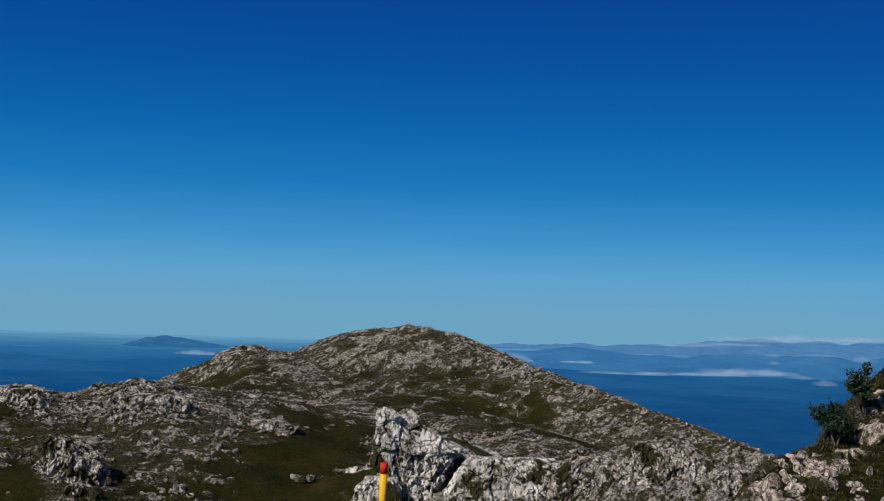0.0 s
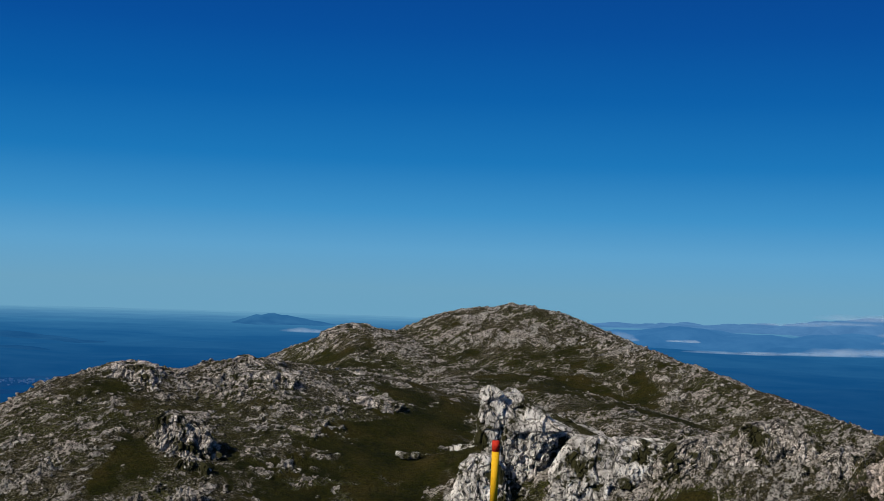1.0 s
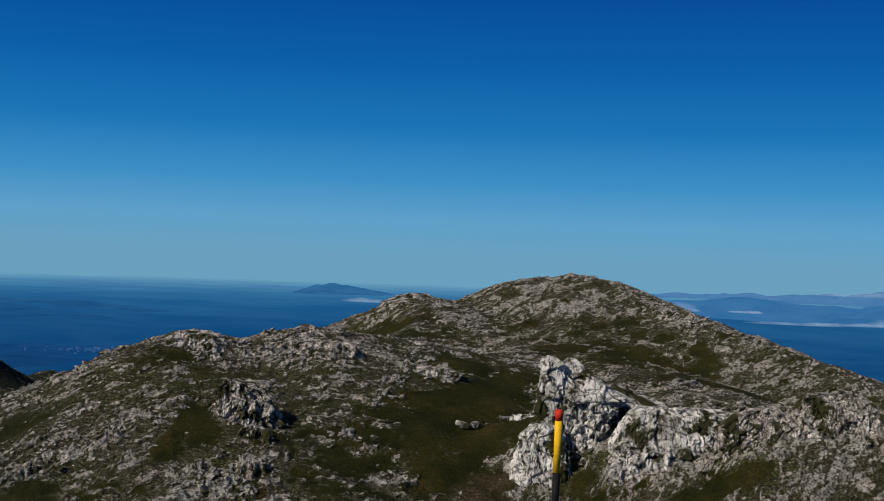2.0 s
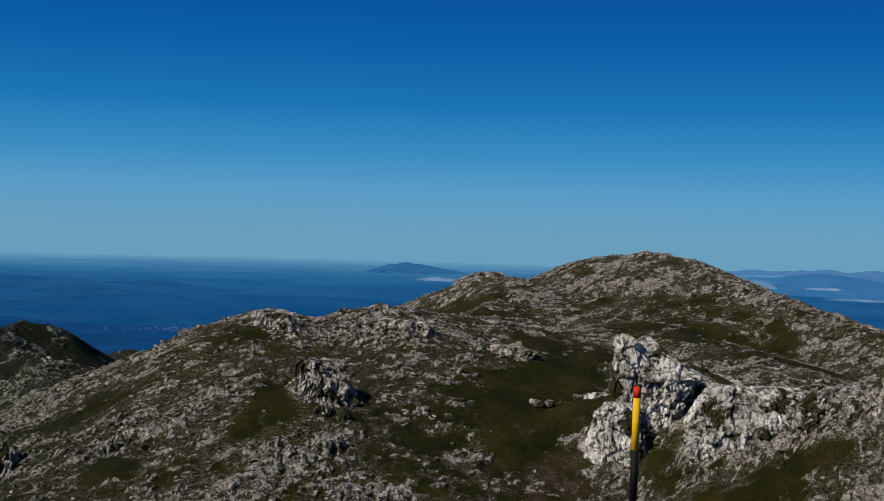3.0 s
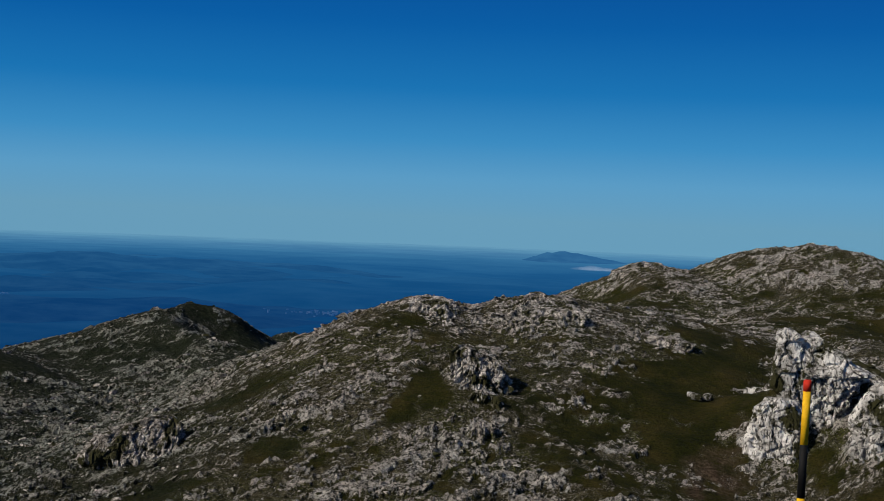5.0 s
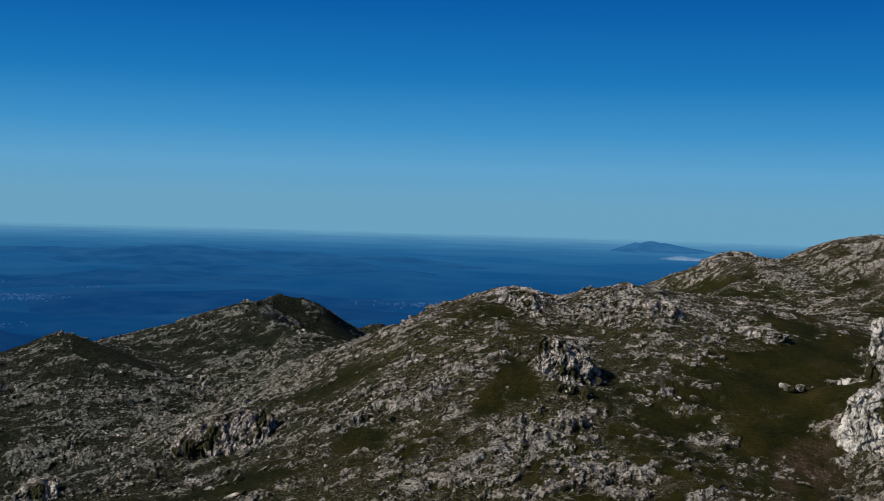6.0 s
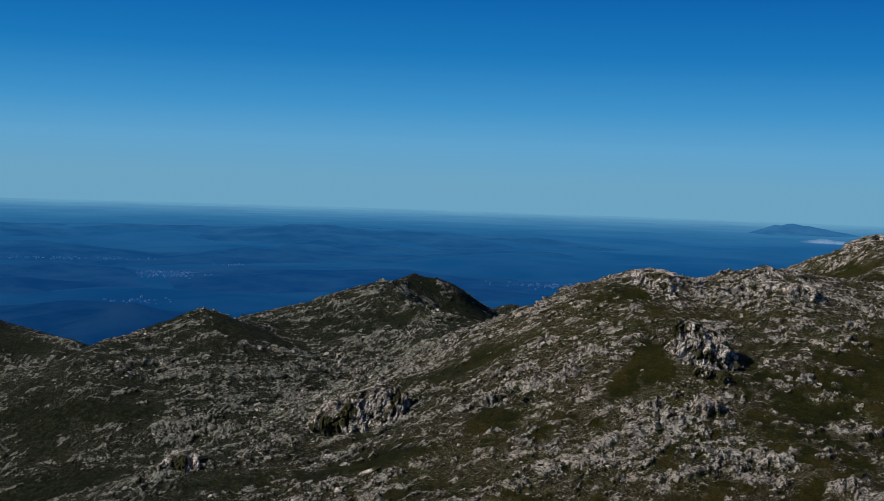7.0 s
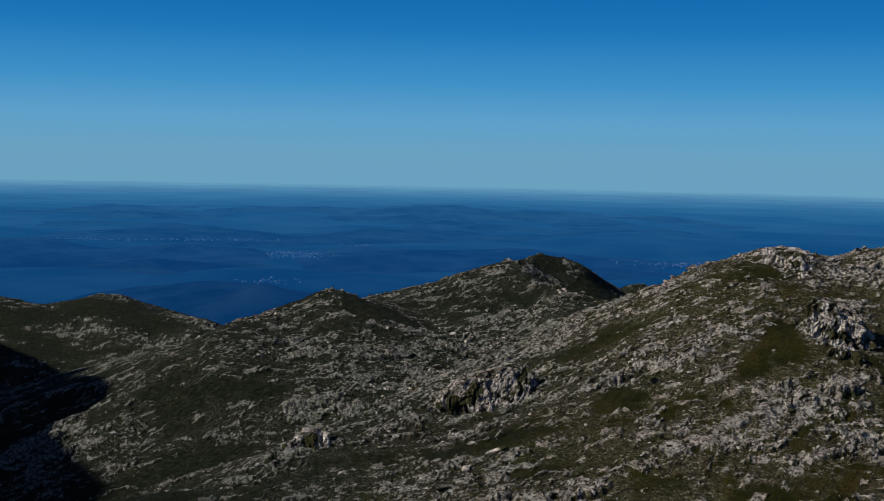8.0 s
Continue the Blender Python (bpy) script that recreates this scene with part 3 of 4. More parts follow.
def crag_mass(name, az, dist, deep, profile, seed, material, parent, fracture=1.0, lean=0.1):
    """A standing rock mass turned to the camera, its outline shaped to fit that view from level to level (z, left edge,
    right edge); the faces are split into blocks by joints, fluted by rain and pitted."""
    a = radians(az)
    right, away = Vector((math.cos(a), math.sin(a), 0)), Vector((-math.sin(a), math.cos(a), 0))
    centre = away * dist - parent.location
    off = Vector((seed * 3.7, seed * 1.9, 0))
    widest = max(r_ - l_ for _, l_, r_ in profile) / 2
    foot = profile[-1]
    if foot[2] - foot[1] > 1.4 * widest:
        profile = profile + [(foot[0] - 4.0, foot[1], foot[2])]
    tops = [p[0] for p in profile]
    zs = np.arange(tops[0], tops[-1], -0.17)
    lefts, rights = np.interp(-zs, [-z for z in tops], [p[1] for p in profile]), np.interp(-zs, [-z for z in tops], [p[2] for p in profile])
    # points spread evenly round the plan, closer on the side towards the camera
    turn = np.linspace(0, 2 * math.pi, 2001)
    ring_u, ring_v = np.sign(np.cos(turn)) * np.abs(np.cos(turn)) ** 0.58, np.sign(np.sin(turn)) * np.abs(np.sin(turn)) ** 0.58
    run = np.concatenate([[0], np.cumsum(np.hypot(np.diff(ring_u * widest), np.diff(ring_v * deep)) * np.where(turn[1:] > math.pi, 1.0, 0.4))])
    count = int(np.clip(run[-1] / 0.19, 60, 190))
    places = [(float(np.interp(k_, run, ring_u)), float(np.interp(k_, run, ring_v))) for k_ in np.linspace(0, run[-1], count, endpoint=False)]
    verts, faces = [], []
    for k, (z, xl, xr) in enumerate(zip(zs, lefts, rights)):
        mid, half = (xl + xr) / 2, (xr - xl) / 2
        d = deep * (half / widest) ** 0.6
        for c, s in places:
            u, v = half * c, d * s
            p = Vector((mid + u, v, z)) + off
            out = Vector((math.copysign(abs(c) ** 2.4, c) / max(half, 0.3), math.copysign(abs(s) ** 2.4, s) / max(d, 0.3), 0)).normalized()
            warp = 0.5 * noise.noise(p * 0.5) + 0.25 * noise.noise(p * 1.3)
            (n1, n2, *_), (cell, *_) = noise.voronoi(Vector((p.x * 0.36 + warp * 0.6, p.y * 0.36, p.z * 0.27 + p.x * 0.05)))
            push = 0.55 * (noise.cell(cell * 9.1) - 0.5) - 0.55 * max(0.0, 1 - (n2 - n1) * 9)
            (n1, n2, *_), (cell, *_) = noise.voronoi(Vector((p.x * 1.05 + warp, p.y * 1.05, p.z * 0.72 + warp)))
            push += fracture * (0.30 * (noise.cell(cell * 7.7) - 0.5) - 0.20 * max(0.0, 1 - (n2 - n1) * 6))
            push += 0.13 * noise.noise(Vector((p.x * 1.5, p.y * 1.5, p.z * 0.4))) + 0.07 * noise.noise(Vector((p.x * 3.2, p.y * 3.2, p.z * 1.1))) + 0.30 * noise.noise(p * 0.33)
            pit = noise.noise(Vector((p.x * 2.1, p.y * 2.1, p.z * 0.9)) + off)
            push -= fracture * 0.55 * max(0.0, pit - 0.22)
            push *= min(1.0, 0.25 + half / 2.5)
            u, v = mid + u + out.x * push, v + out.y * push + lean * max(-1.0, z - foot[0])
            verts.append(centre + right * u + away * v + Vector((0, 0, z + 0.07 * noise.noise(p * 1.1) + (0.5 * noise.noise(p * 0.6) if k < 5 else 0.0))))
    for k in range(len(zs) - 1):
        for j in range(count):
            j2 = (j + 1) % count
            faces.append((k * count + j, (k + 1) * count + j, (k + 1) * count + j2, k * count + j2))
    cap = sum((verts[j] for j in range(count)), Vector()) / count + Vector((0, 0, 0.15))
    verts.append(cap)
    faces += [(len(verts) - 1, j, (j + 1) % count) for j in range(count)]
    me = bpy.data.meshes.new(name)
    me.from_pydata([v_[:] for v_ in verts], [], faces)
    me.materials.append(material)
    ob = new(name, me)
    ob.parent = parent
    return tagged(ob)


def crag(name, label, masses, seed, material):
    thing = new(name)
    az, dist, _, profile, *_ = masses[0]
    thing.location = (-dist * math.sin(radians(az)), dist * math.cos(radians(az)), min(m[3][-1][0] for m in masses))
    for k, (az, dist, deep, profile, *rest) in enumerate(masses):
        crag_mass("rock_mass", az, dist, deep, profile, seed * 11 + k, material, thing, *rest)
    return tagged(thing, label, "rock")


crag("limestone_tower", "tall pale limestone tower split by a dark upright cleft", [
    (2.19, 230, 3.4, [(-15.9, -1.5, 1.0), (-16.8, -2.3, 2.5), (-19.8, -2.5, 2.9), (-22.9, -2.9, 3.0), (-25.9, -3.1, 3.1), (-27.8, -1.5, 2.4), (-30.4, -0.9, 2.6)], 0.55),
    (0.49, 231, 3.8, [(-16.2, -4.6, -2.0), (-17.6, -5.5, -0.1), (-19.5, -5.6, 2.3), (-21.5, -5.6, 4.9), (-22.6, -5.5, 7.6), (-23.2, -4.2, 8.6), (-23.9, -3.2, 5.0)], 0.5, 0.3),
    (0.70, 229.7, 3.4, [(-22.4, -4.4, 6.2), (-24.6, -4.6, 6.1), (-27.7, -4.1, 5.4), (-31.8, -3.9, 3.4), (-35.7, -3.2, 1.5), (-38.0, -2.7, 0.6)], 1.9),
    (-0.83, 240, 5.5, [(-21.6, -2.1, -0.2), (-23.1, -6.0, 4.5), (-24.2, -7.0, 7.5), (-25.5, -7.0, 10.0), (-28, -7.5, 12.0)], 1.2, 0.5),
    (2.46, 224, 4.6, [(-27.5, -2.1, 2.7), (-29.0, -4.2, 3.7), (-31.2, -5.4, 4.6), (-33.6, -5.7, 5.1), (-37.1, -6.0, 5.6), (-41.0, -5.7, 6.0), (-46.4, -6.0, 6.6)], 0.9),
    (4.00, 221, 2.2, [(-38.3, -0.3, 0.4), (-40.9, -1.0, 1.1), (-43.9, -1.8, 1.8), (-47.3, -2.6, 2.4)], 1.2)], 1, ROCK)
crag("limestone_crag", "broad white limestone crag overhanging a turf ledge", [
    (-2.26, 222, 4.4, [(-23.4, -2.2, 2.8), (-24.3, -4.3, 5.1), (-25.4, -5.5, 7.8), (-27.8, -6.3, 9.7), (-30.0, -7.2, 9.8), (-31.6, -7.1, 3.5), (-32.6, -5.9, 1.0)], 0.75, 0.25),
    (-2.36, 219, 4.2, [(-28.8, -0.5, 7.0), (-30.6, -5.6, 9.8), (-33.5, -7.8, 9.7), (-37.5, -8.5, 7.0), (-40.1, -8.6, 3.2), (-42.9, -5.3, -0.7)], 1.4, 0.2),
    (-4.56, 223, 4.5, [(-23.6, -5.0, 3.4), (-24.6, -7.6, 6.7), (-26.2, -7.7, 9.0), (-28.6, -5.7, 8.6), (-30.6, -4.7, 5.5), (-33.1, -3.7, 1.9)], 1.7, 0.4)], 2, ROCK)
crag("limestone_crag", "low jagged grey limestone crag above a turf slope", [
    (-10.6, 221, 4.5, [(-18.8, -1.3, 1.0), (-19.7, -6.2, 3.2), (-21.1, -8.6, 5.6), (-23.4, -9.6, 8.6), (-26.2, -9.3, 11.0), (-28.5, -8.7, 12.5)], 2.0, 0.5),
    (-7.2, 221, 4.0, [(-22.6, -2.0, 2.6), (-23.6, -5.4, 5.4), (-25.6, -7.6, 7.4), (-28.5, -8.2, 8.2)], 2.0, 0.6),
    (-13.2, 218, 3.5, [(-22.4, -1.6, 1.2), (-23.6, -3.8, 4.0), (-25.4, -5.2, 5.6), (-28.0, -6.0, 6.6)], 2.0, 0.6)], 3, GREY_STONE)
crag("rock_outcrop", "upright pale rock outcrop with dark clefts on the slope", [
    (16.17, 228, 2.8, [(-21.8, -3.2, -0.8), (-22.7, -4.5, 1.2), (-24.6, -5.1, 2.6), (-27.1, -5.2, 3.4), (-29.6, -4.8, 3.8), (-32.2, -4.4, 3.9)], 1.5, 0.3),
    (15.5, 228.5, 2.6, [(-23.6, -2.0, 1.6), (-24.8, -2.8, 3.2), (-27.1, -3.0, 4.4), (-29.6, -3.0, 5.2), (-32.2, -3.0, 5.4)], 1.8, 0.4)], 4, GREY_STONE)
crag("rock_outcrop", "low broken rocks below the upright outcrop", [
    (15.64, 221, 2.2, [(-28.9, -1.2, 1.6), (-29.8, -3.0, 3.0), (-31.1, -3.8, 3.6), (-33.0, -3.7, 3.6)], 1.8, 0.6)], 5, GREY_STONE)
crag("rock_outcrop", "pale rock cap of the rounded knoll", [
    (18.4, 266, 7.0, [(-15.9, -3.0, 3.4), (-16.5, -5.4, 6.0), (-17.8, -7.2, 7.2), (-20.5, -8.0, 7.4)], 1.7, 1.6)], 6, GREY_STONE)
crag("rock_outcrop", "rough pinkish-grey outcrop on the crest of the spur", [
    (30.57, 221, 3.2, [(-35.3, 1.0, 4.6), (-35.9, -1.6, 5.4), (-36.8, -5.4, 6.0), (-38.4, -9.6, 5.8), (-40.8, -12.0, 5.2)], 1.7, 0.9)], 7, GREY_STONE)
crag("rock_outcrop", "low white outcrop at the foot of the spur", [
    (39.26, 206, 2.4, [(-44.0, 0.7, 2.4), (-44.6, -1.8, 3.3), (-46.0, -4.8, 3.6), (-48.0, -5.8, 3.0)], 1.7, 1.0)], 8, GREY_STONE)
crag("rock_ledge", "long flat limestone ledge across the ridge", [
    (12.54, 268, 4.0, [(-17.0, -0.6, 4.0), (-17.6, -7.6, 6.4), (-18.8, -8.7, 7.4), (-21.0, -8.1, 7.5)], 1.6, 1.2)], 9, GREY_STONE)
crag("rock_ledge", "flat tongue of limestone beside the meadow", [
    (7.77, 268, 3.0, [(-21.7, -5.6, -0.6), (-22.3, -6.3, 5.0), (-23.1, -5.1, 7.9), (-24.6, -2.7, 6.8)], 1.6, 1.0)], 10, GREY_STONE)
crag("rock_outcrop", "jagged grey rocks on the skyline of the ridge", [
    (13.37, 279, 3.5, [(-14.4, -0.9, 1.6), (-15.1, -2.8, 3.1), (-16.2, -4.5, 4.2), (-18.6, -5.1, 4.5)], 2.0, 0.9)], 11, GREY_STONE)
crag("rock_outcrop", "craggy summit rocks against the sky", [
    (3.33, 425, 5.0, [(-4.6, -0.7, 3.5), (-5.6, -4.8, 6.5), (-7.7, -8.4, 7.6), (-11.4, -9.3, 6.4)], 2.2, 0.8)], 12, GREY_STONE)
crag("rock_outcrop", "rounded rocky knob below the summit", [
    (8.75, 397, 6.0, [(-10.3, -1.0, 5.1), (-11.2, -5.0, 8.6), (-13.2, -9.0, 7.0), (-16.5, -9.5, 4.0)], 2.2, 1.4)], 13, GREY_STONE)


def rock_pile(name, label, stretch, count, big, rise, seed, material):
    """Fractured rock standing out of the slope: many angular blocks along a stretch, half buried."""
    rnd = random.Random(seed)
    x0, y0 = stretch[0][:2]
    thing = new(name)
    thing.location = (x0, y0, height(x0, y0))
    for k in range(count):
        s = rnd.random() * (len(stretch) - 1)
        (ax, ay, aw), (bx_, by_, bw) = stretch[int(s)], stretch[int(s) + 1]
        s -= int(s)
        wide = aw + (bw - aw) * s
        x, y = ax + (bx_ - ax) * s + rnd.gauss(0, 0.5), ay + (by_ - ay) * s + rnd.uniform(-1, 1) * wide
        w = big * rnd.uniform(0.3, 1.0)
        h = w * rnd.uniform(0.5, 0.95)
        bm = bmesh.new()
        lobe(bm, (x - x0, y - y0, float(land(np.array([x]), np.array([y]))[0]) - thing.location.z + h * rise), (w, w * rnd.uniform(0.6, 0.9), h), seed * 71 + k, 4 if w > 0.6 * big else 3, 0.7, 0.38, 0.36)
        part("rock_mass", bm, material, thing)
    return tagged(thing, label, "rock")



rock_pile("rock_pile", "broken limestone about the foot of the tower", [(-15, 226, 3), (-8, 229, 4), (0, 229, 4), (8, 230, 3), (18, 230, 2)], 20, 4.0, -0.02, 5, ROCK)
rock_pile("rock_outcrop", "broken pale rocks in the meadow", [(-27, 242, 1.2), (-23.5, 242, 1.2)], 9, 2.6, 0.1, 9, ROCK)
rock_pile("rock_outcrop", "broken pale rocks behind the tower", [(-16.5, 243, 1.2), (-12.5, 242, 1.2)], 9, 2.6, 0.15, 10, ROCK)

# ---- loose boulders on the slopes ----
def block_shape(seed):
    """A small angular block: the hull of a few corners, longer along the bed than it is high."""
    rnd = random.Random(seed)
    bm = bmesh.new()
    for _ in range(13):
        p = Vector((rnd.gauss(0, 1), rnd.gauss(0, 1), rnd.gauss(0, 1))).normalized() * rnd.uniform(0.8, 1.0)
        bm.verts.new((p.x * 1.45, p.y * 0.85, p.z * 0.55))
    hull = bmesh.ops.convex_hull(bm, input=bm.verts[:])
    bmesh.ops.delete(bm, geom=[v for v in bm.verts if not v.link_faces], context="VERTS")
    bmesh.ops.triangulate(bm, faces=bm.faces[:])
    return bm


SHAPES = []
for k in range(12):
    bm = block_shape(100 + k)
    bm.verts.ensure_lookup_table()
    bm.verts.index_update()
    corners, sides = np.array([v.co[:] for v in bm.verts]), np.array([[v.index for v in f.verts] for f in bm.faces])
    me = bpy.data.meshes.new("boulder")
    bm.to_mesh(me)
    bm.free()
    me.materials.append(GREY_STONE)
    SHAPES.append((corners, sides, me))

rng = np.random.default_rng(5)
N = 42000
dist = np.sqrt(rng.uniform(150.0 ** 2, 470.0 ** 2, N) * rng.uniform(0.35, 1.0, N) ** 0.8)
dist = np.clip(dist, 150, 470)
turn = radians(1) * rng.uniform(-20, 54, N)
bx, by = -dist * np.sin(turn), dist * np.cos(turn)
keep = rng.uniform(0, 1, N) < np.clip(1.5 * bareness(bx, by) ** 2 - 0.18, 0.01, 1)
bx, by = bx[keep], by[keep]
bz = land(bx, by) + rough(bx, by)[0]
size = 0.28 * rng.pareto(2.6, len(bx)) + 0.30
size = np.clip(size * 0.66, 0.18, 1.2)
order = np.argsort(-size)
tilt = rng.uniform(-0.35, 0.35, (len(bx), 2))
spin = rng.normal(0.66, 0.6, len(bx))
verts, tris, count = [], [], 0
for rank, k in enumerate(order):
    m = Matrix.Translation((bx[k], by[k], bz[k] + 0.05 * size[k])) @ Euler((tilt[k][0], tilt[k][1], spin[k])).to_matrix().to_4x4() @ Matrix.Scale(size[k], 4)
    co, fc, me = SHAPES[rank % 12]
    if rank < 280:
        ob = new("boulder", me)
        ob.matrix_world = m
        tagged(ob, "weathered pale limestone boulder lying on the slope", "boulder", "boulders on the mountainside")
    else:
        mm = np.array(m)
        verts.append(co @ mm[:3, :3].T + mm[:3, 3])
        tris.append(fc + count)
        count += len(co)
me = bpy.data.meshes.new("scree")
verts, tris = np.concatenate(verts), np.concatenate(tris)
me.vertices.add(len(verts))
me.vertices.foreach_set("co", verts.astype(np.float32).ravel())
me.loops.add(tris.size)
me.loops.foreach_set("vertex_index", tris.astype(np.int32).ravel())
me.polygons.add(len(tris))
me.polygons.foreach_set("loop_start", np.arange(0, tris.size, 3, dtype=np.int32))
me.polygons.foreach_set("loop_total", np.full(len(tris), 3, dtype=np.int32))
me.update(calc_edges=True)
me.materials.append(GREY_STONE)
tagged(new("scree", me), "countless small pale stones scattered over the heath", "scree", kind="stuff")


# ---- far country: hills, clouds and towns, haze painted as glow ----
def massif(name, label, peaks, material, seed, cell=24.0, group=""):
    """A range of far hills: peaks of (x, y, height over the plain, radius) worn by noise, on a grid of its own."""
    xs, ys = [p[0] for p in peaks], [p[1] for p in peaks]
    far = max(p[3] for p in peaks) * 1.6
    ax, ay = np.arange(min(xs) - far, max(xs) + far, cell), np.arange(min(ys) - far, max(ys) + far, cell)
    x, y = np.meshgrid(ax, ay, indexing="ij")
    z = np.full(x.shape, -8.0)
    wob = 1 + 0.36 * fbm(x / 180, y / 180, seed, 4) + 0.14 * vnoise(x / 55, y / 55, seed + 3)
    for px_, py_, h_, r_ in peaks:
        d = np.hypot(x - px_, y - py_) / r_
        z = np.maximum(z, -8 + (h_ + 8) * np.clip(1 - d * wob, -1, 1))
    z = z + np.clip(z + 6, 0, 20) * 0.30 * fbm(x / 85, y / 85, seed + 9, 4)
    i = np.arange(x.size).reshape(x.shape)
    q = np.stack([i[:-1, :-1], i[1:, :-1], i[1:, 1:], i[:-1, 1:]], -1).reshape(-1, 4)
    zz = z.ravel()
    q = q[(zz[q] > -7.9).any(axis=1)]
    me = quad_sheet(name, np.stack([x.ravel(), y.ravel(), zz + PLAIN], 1), q, material)
    ob = new(name, me)
    return tagged(ob, label, "hills", group, "structure")


HILL_MAT = haze_glow_material("hazy_hills", (0.001, 0.005, 0.005), (0.008, 0.018, 0.016), 0.014, 0.94, 0.0, 0.22, [(0.0, (0.002, 0.034, 0.130)), (0.1, (0.004, 0.050, 0.175)), (0.3, (0.008, 0.080, 0.230)), (0.6, (0.026, 0.138, 0.325)), (1.0, (0.04, 0.165, 0.375))])
PEAK_MAT = haze_glow_material("hazy_peaks", (0.003, 0.004, 0.006), (0.014, 0.016, 0.02), 0.012, 1.0, 0.0, 0.2, [(0.0, (0.04, 0.17, 0.40)), (1.0, (0.075, 0.215, 0.43))])
FOOT_MAT = haze_glow_material("hazy_foothills", (0.003, 0.004, 0.006), (0.012, 0.014, 0.016), 0.01, 1.0, 0.0, 0.22, [(0.0, (0.012, 0.11, 0.28)), (0.38, (0.015, 0.122, 0.30)), (0.47, (0.036, 0.165, 0.375)), (0.6, (0.05, 0.19, 0.41)), (1.0, (0.075, 0.215, 0.43))])
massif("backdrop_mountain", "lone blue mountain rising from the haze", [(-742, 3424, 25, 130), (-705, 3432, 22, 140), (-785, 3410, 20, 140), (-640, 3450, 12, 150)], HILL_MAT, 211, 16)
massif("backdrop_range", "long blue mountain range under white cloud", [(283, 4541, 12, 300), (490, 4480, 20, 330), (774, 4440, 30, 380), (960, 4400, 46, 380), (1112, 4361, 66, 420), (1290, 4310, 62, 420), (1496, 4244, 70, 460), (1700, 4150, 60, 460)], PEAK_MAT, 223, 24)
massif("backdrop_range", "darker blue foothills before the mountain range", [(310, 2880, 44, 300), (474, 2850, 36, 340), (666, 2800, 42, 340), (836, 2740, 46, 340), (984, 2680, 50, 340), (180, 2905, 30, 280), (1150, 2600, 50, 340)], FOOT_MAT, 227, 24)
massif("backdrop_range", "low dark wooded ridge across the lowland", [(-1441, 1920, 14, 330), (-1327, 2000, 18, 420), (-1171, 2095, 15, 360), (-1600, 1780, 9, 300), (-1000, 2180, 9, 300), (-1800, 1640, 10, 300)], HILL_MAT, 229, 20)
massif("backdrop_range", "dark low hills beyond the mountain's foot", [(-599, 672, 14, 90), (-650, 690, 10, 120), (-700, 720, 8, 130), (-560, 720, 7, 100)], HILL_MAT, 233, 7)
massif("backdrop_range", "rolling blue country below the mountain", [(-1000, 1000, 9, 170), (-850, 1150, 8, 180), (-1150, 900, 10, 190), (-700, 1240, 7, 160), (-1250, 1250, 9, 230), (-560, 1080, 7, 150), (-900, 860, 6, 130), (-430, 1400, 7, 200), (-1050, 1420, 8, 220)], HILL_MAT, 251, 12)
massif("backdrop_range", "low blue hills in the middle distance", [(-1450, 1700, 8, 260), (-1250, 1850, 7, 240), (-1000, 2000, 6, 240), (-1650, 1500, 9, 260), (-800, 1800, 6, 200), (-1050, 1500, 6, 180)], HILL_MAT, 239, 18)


def cloud_material():
    m, n, l, b = nodes_of("cloud")
    pos = n.new("ShaderNodeNewGeometry").outputs["Position"]
    thick = n.new("ShaderNodeAttribute")
    thick.attribute_name = "thick"
    b.inputs["Base Color"].default_value = (0.17, 0.17, 0.18, 1)
    b.inputs["Roughness"].default_value = 1.0
    b.inputs["Specular IOR Level"].default_value = 0.0
    # added glow keeps the billows bright where they turn from the sun
    l.new(ramp_node(n, l, noise_node(n, l, 0.02, 6, 0.6, pos), [(0.3, (0.10, 0.23, 0.40)), (0.7, (0.20, 0.31, 0.45))]), b.inputs["Emission Color"])
    b.inputs["Emission Strength"].default_value = 1.0
    veil = ramp_node(n, l, noise_node(n, l, 0.022, 7, 0.65, pos), [(0.30, (0.0, 0.0, 0.0)), (0.68, (0.9, 0.9, 0.9))])
    l.new(math_node(n, l, "MULTIPLY", thick.outputs["Fac"], veil), b.inputs["Alpha"])
    return m


CLOUD = cloud_material()


def cloud(label, puffs, seed, dense=1.0):
    """A bank of cloud: flat-bottomed billows of (x, y, z, length, height), thinning out to their edges."""
    x0, y0, z0 = puffs[0][:3]
    ob = new("cloud")
    ob.location = (x0, y0, z0)
    for k, (x, y, z, length, tall) in enumerate(puffs):
        bm = bmesh.new()
        layer = bm.verts.layers.float.new("thick")
        c = Vector((x - x0, y - y0, z - z0))
        face = Matrix.Rotation(math.atan2(-x, y), 3, "Z")
        for v in bmesh.ops.create_icosphere(bm, subdivisions=4, radius=1.0)["verts"]:
            v[layer] = dense * max(0.0, 1 - v.co.x ** 2 - v.co.z ** 2) ** 0.8
            bulge = 1 + 0.5 * noise.fractal(Vector((v.co.x * 2.5 + k * 7.1 + seed, 0.6 * v.co.y, 0.8 * v.co.z)), 1.0, 2.0, 4)
            low = v.co.z * (0.4 if v.co.z < 0 else bulge)
            v.co = face @ Vector((v.co.x * length * 0.62, v.co.y * length * 0.12, low * tall * 0.62)) + c
        for f in bm.faces:
            f.smooth = True
        part("billow", bm, CLOUD, ob)
    tagged(ob, label, "cloud", "clouds over the lowland")


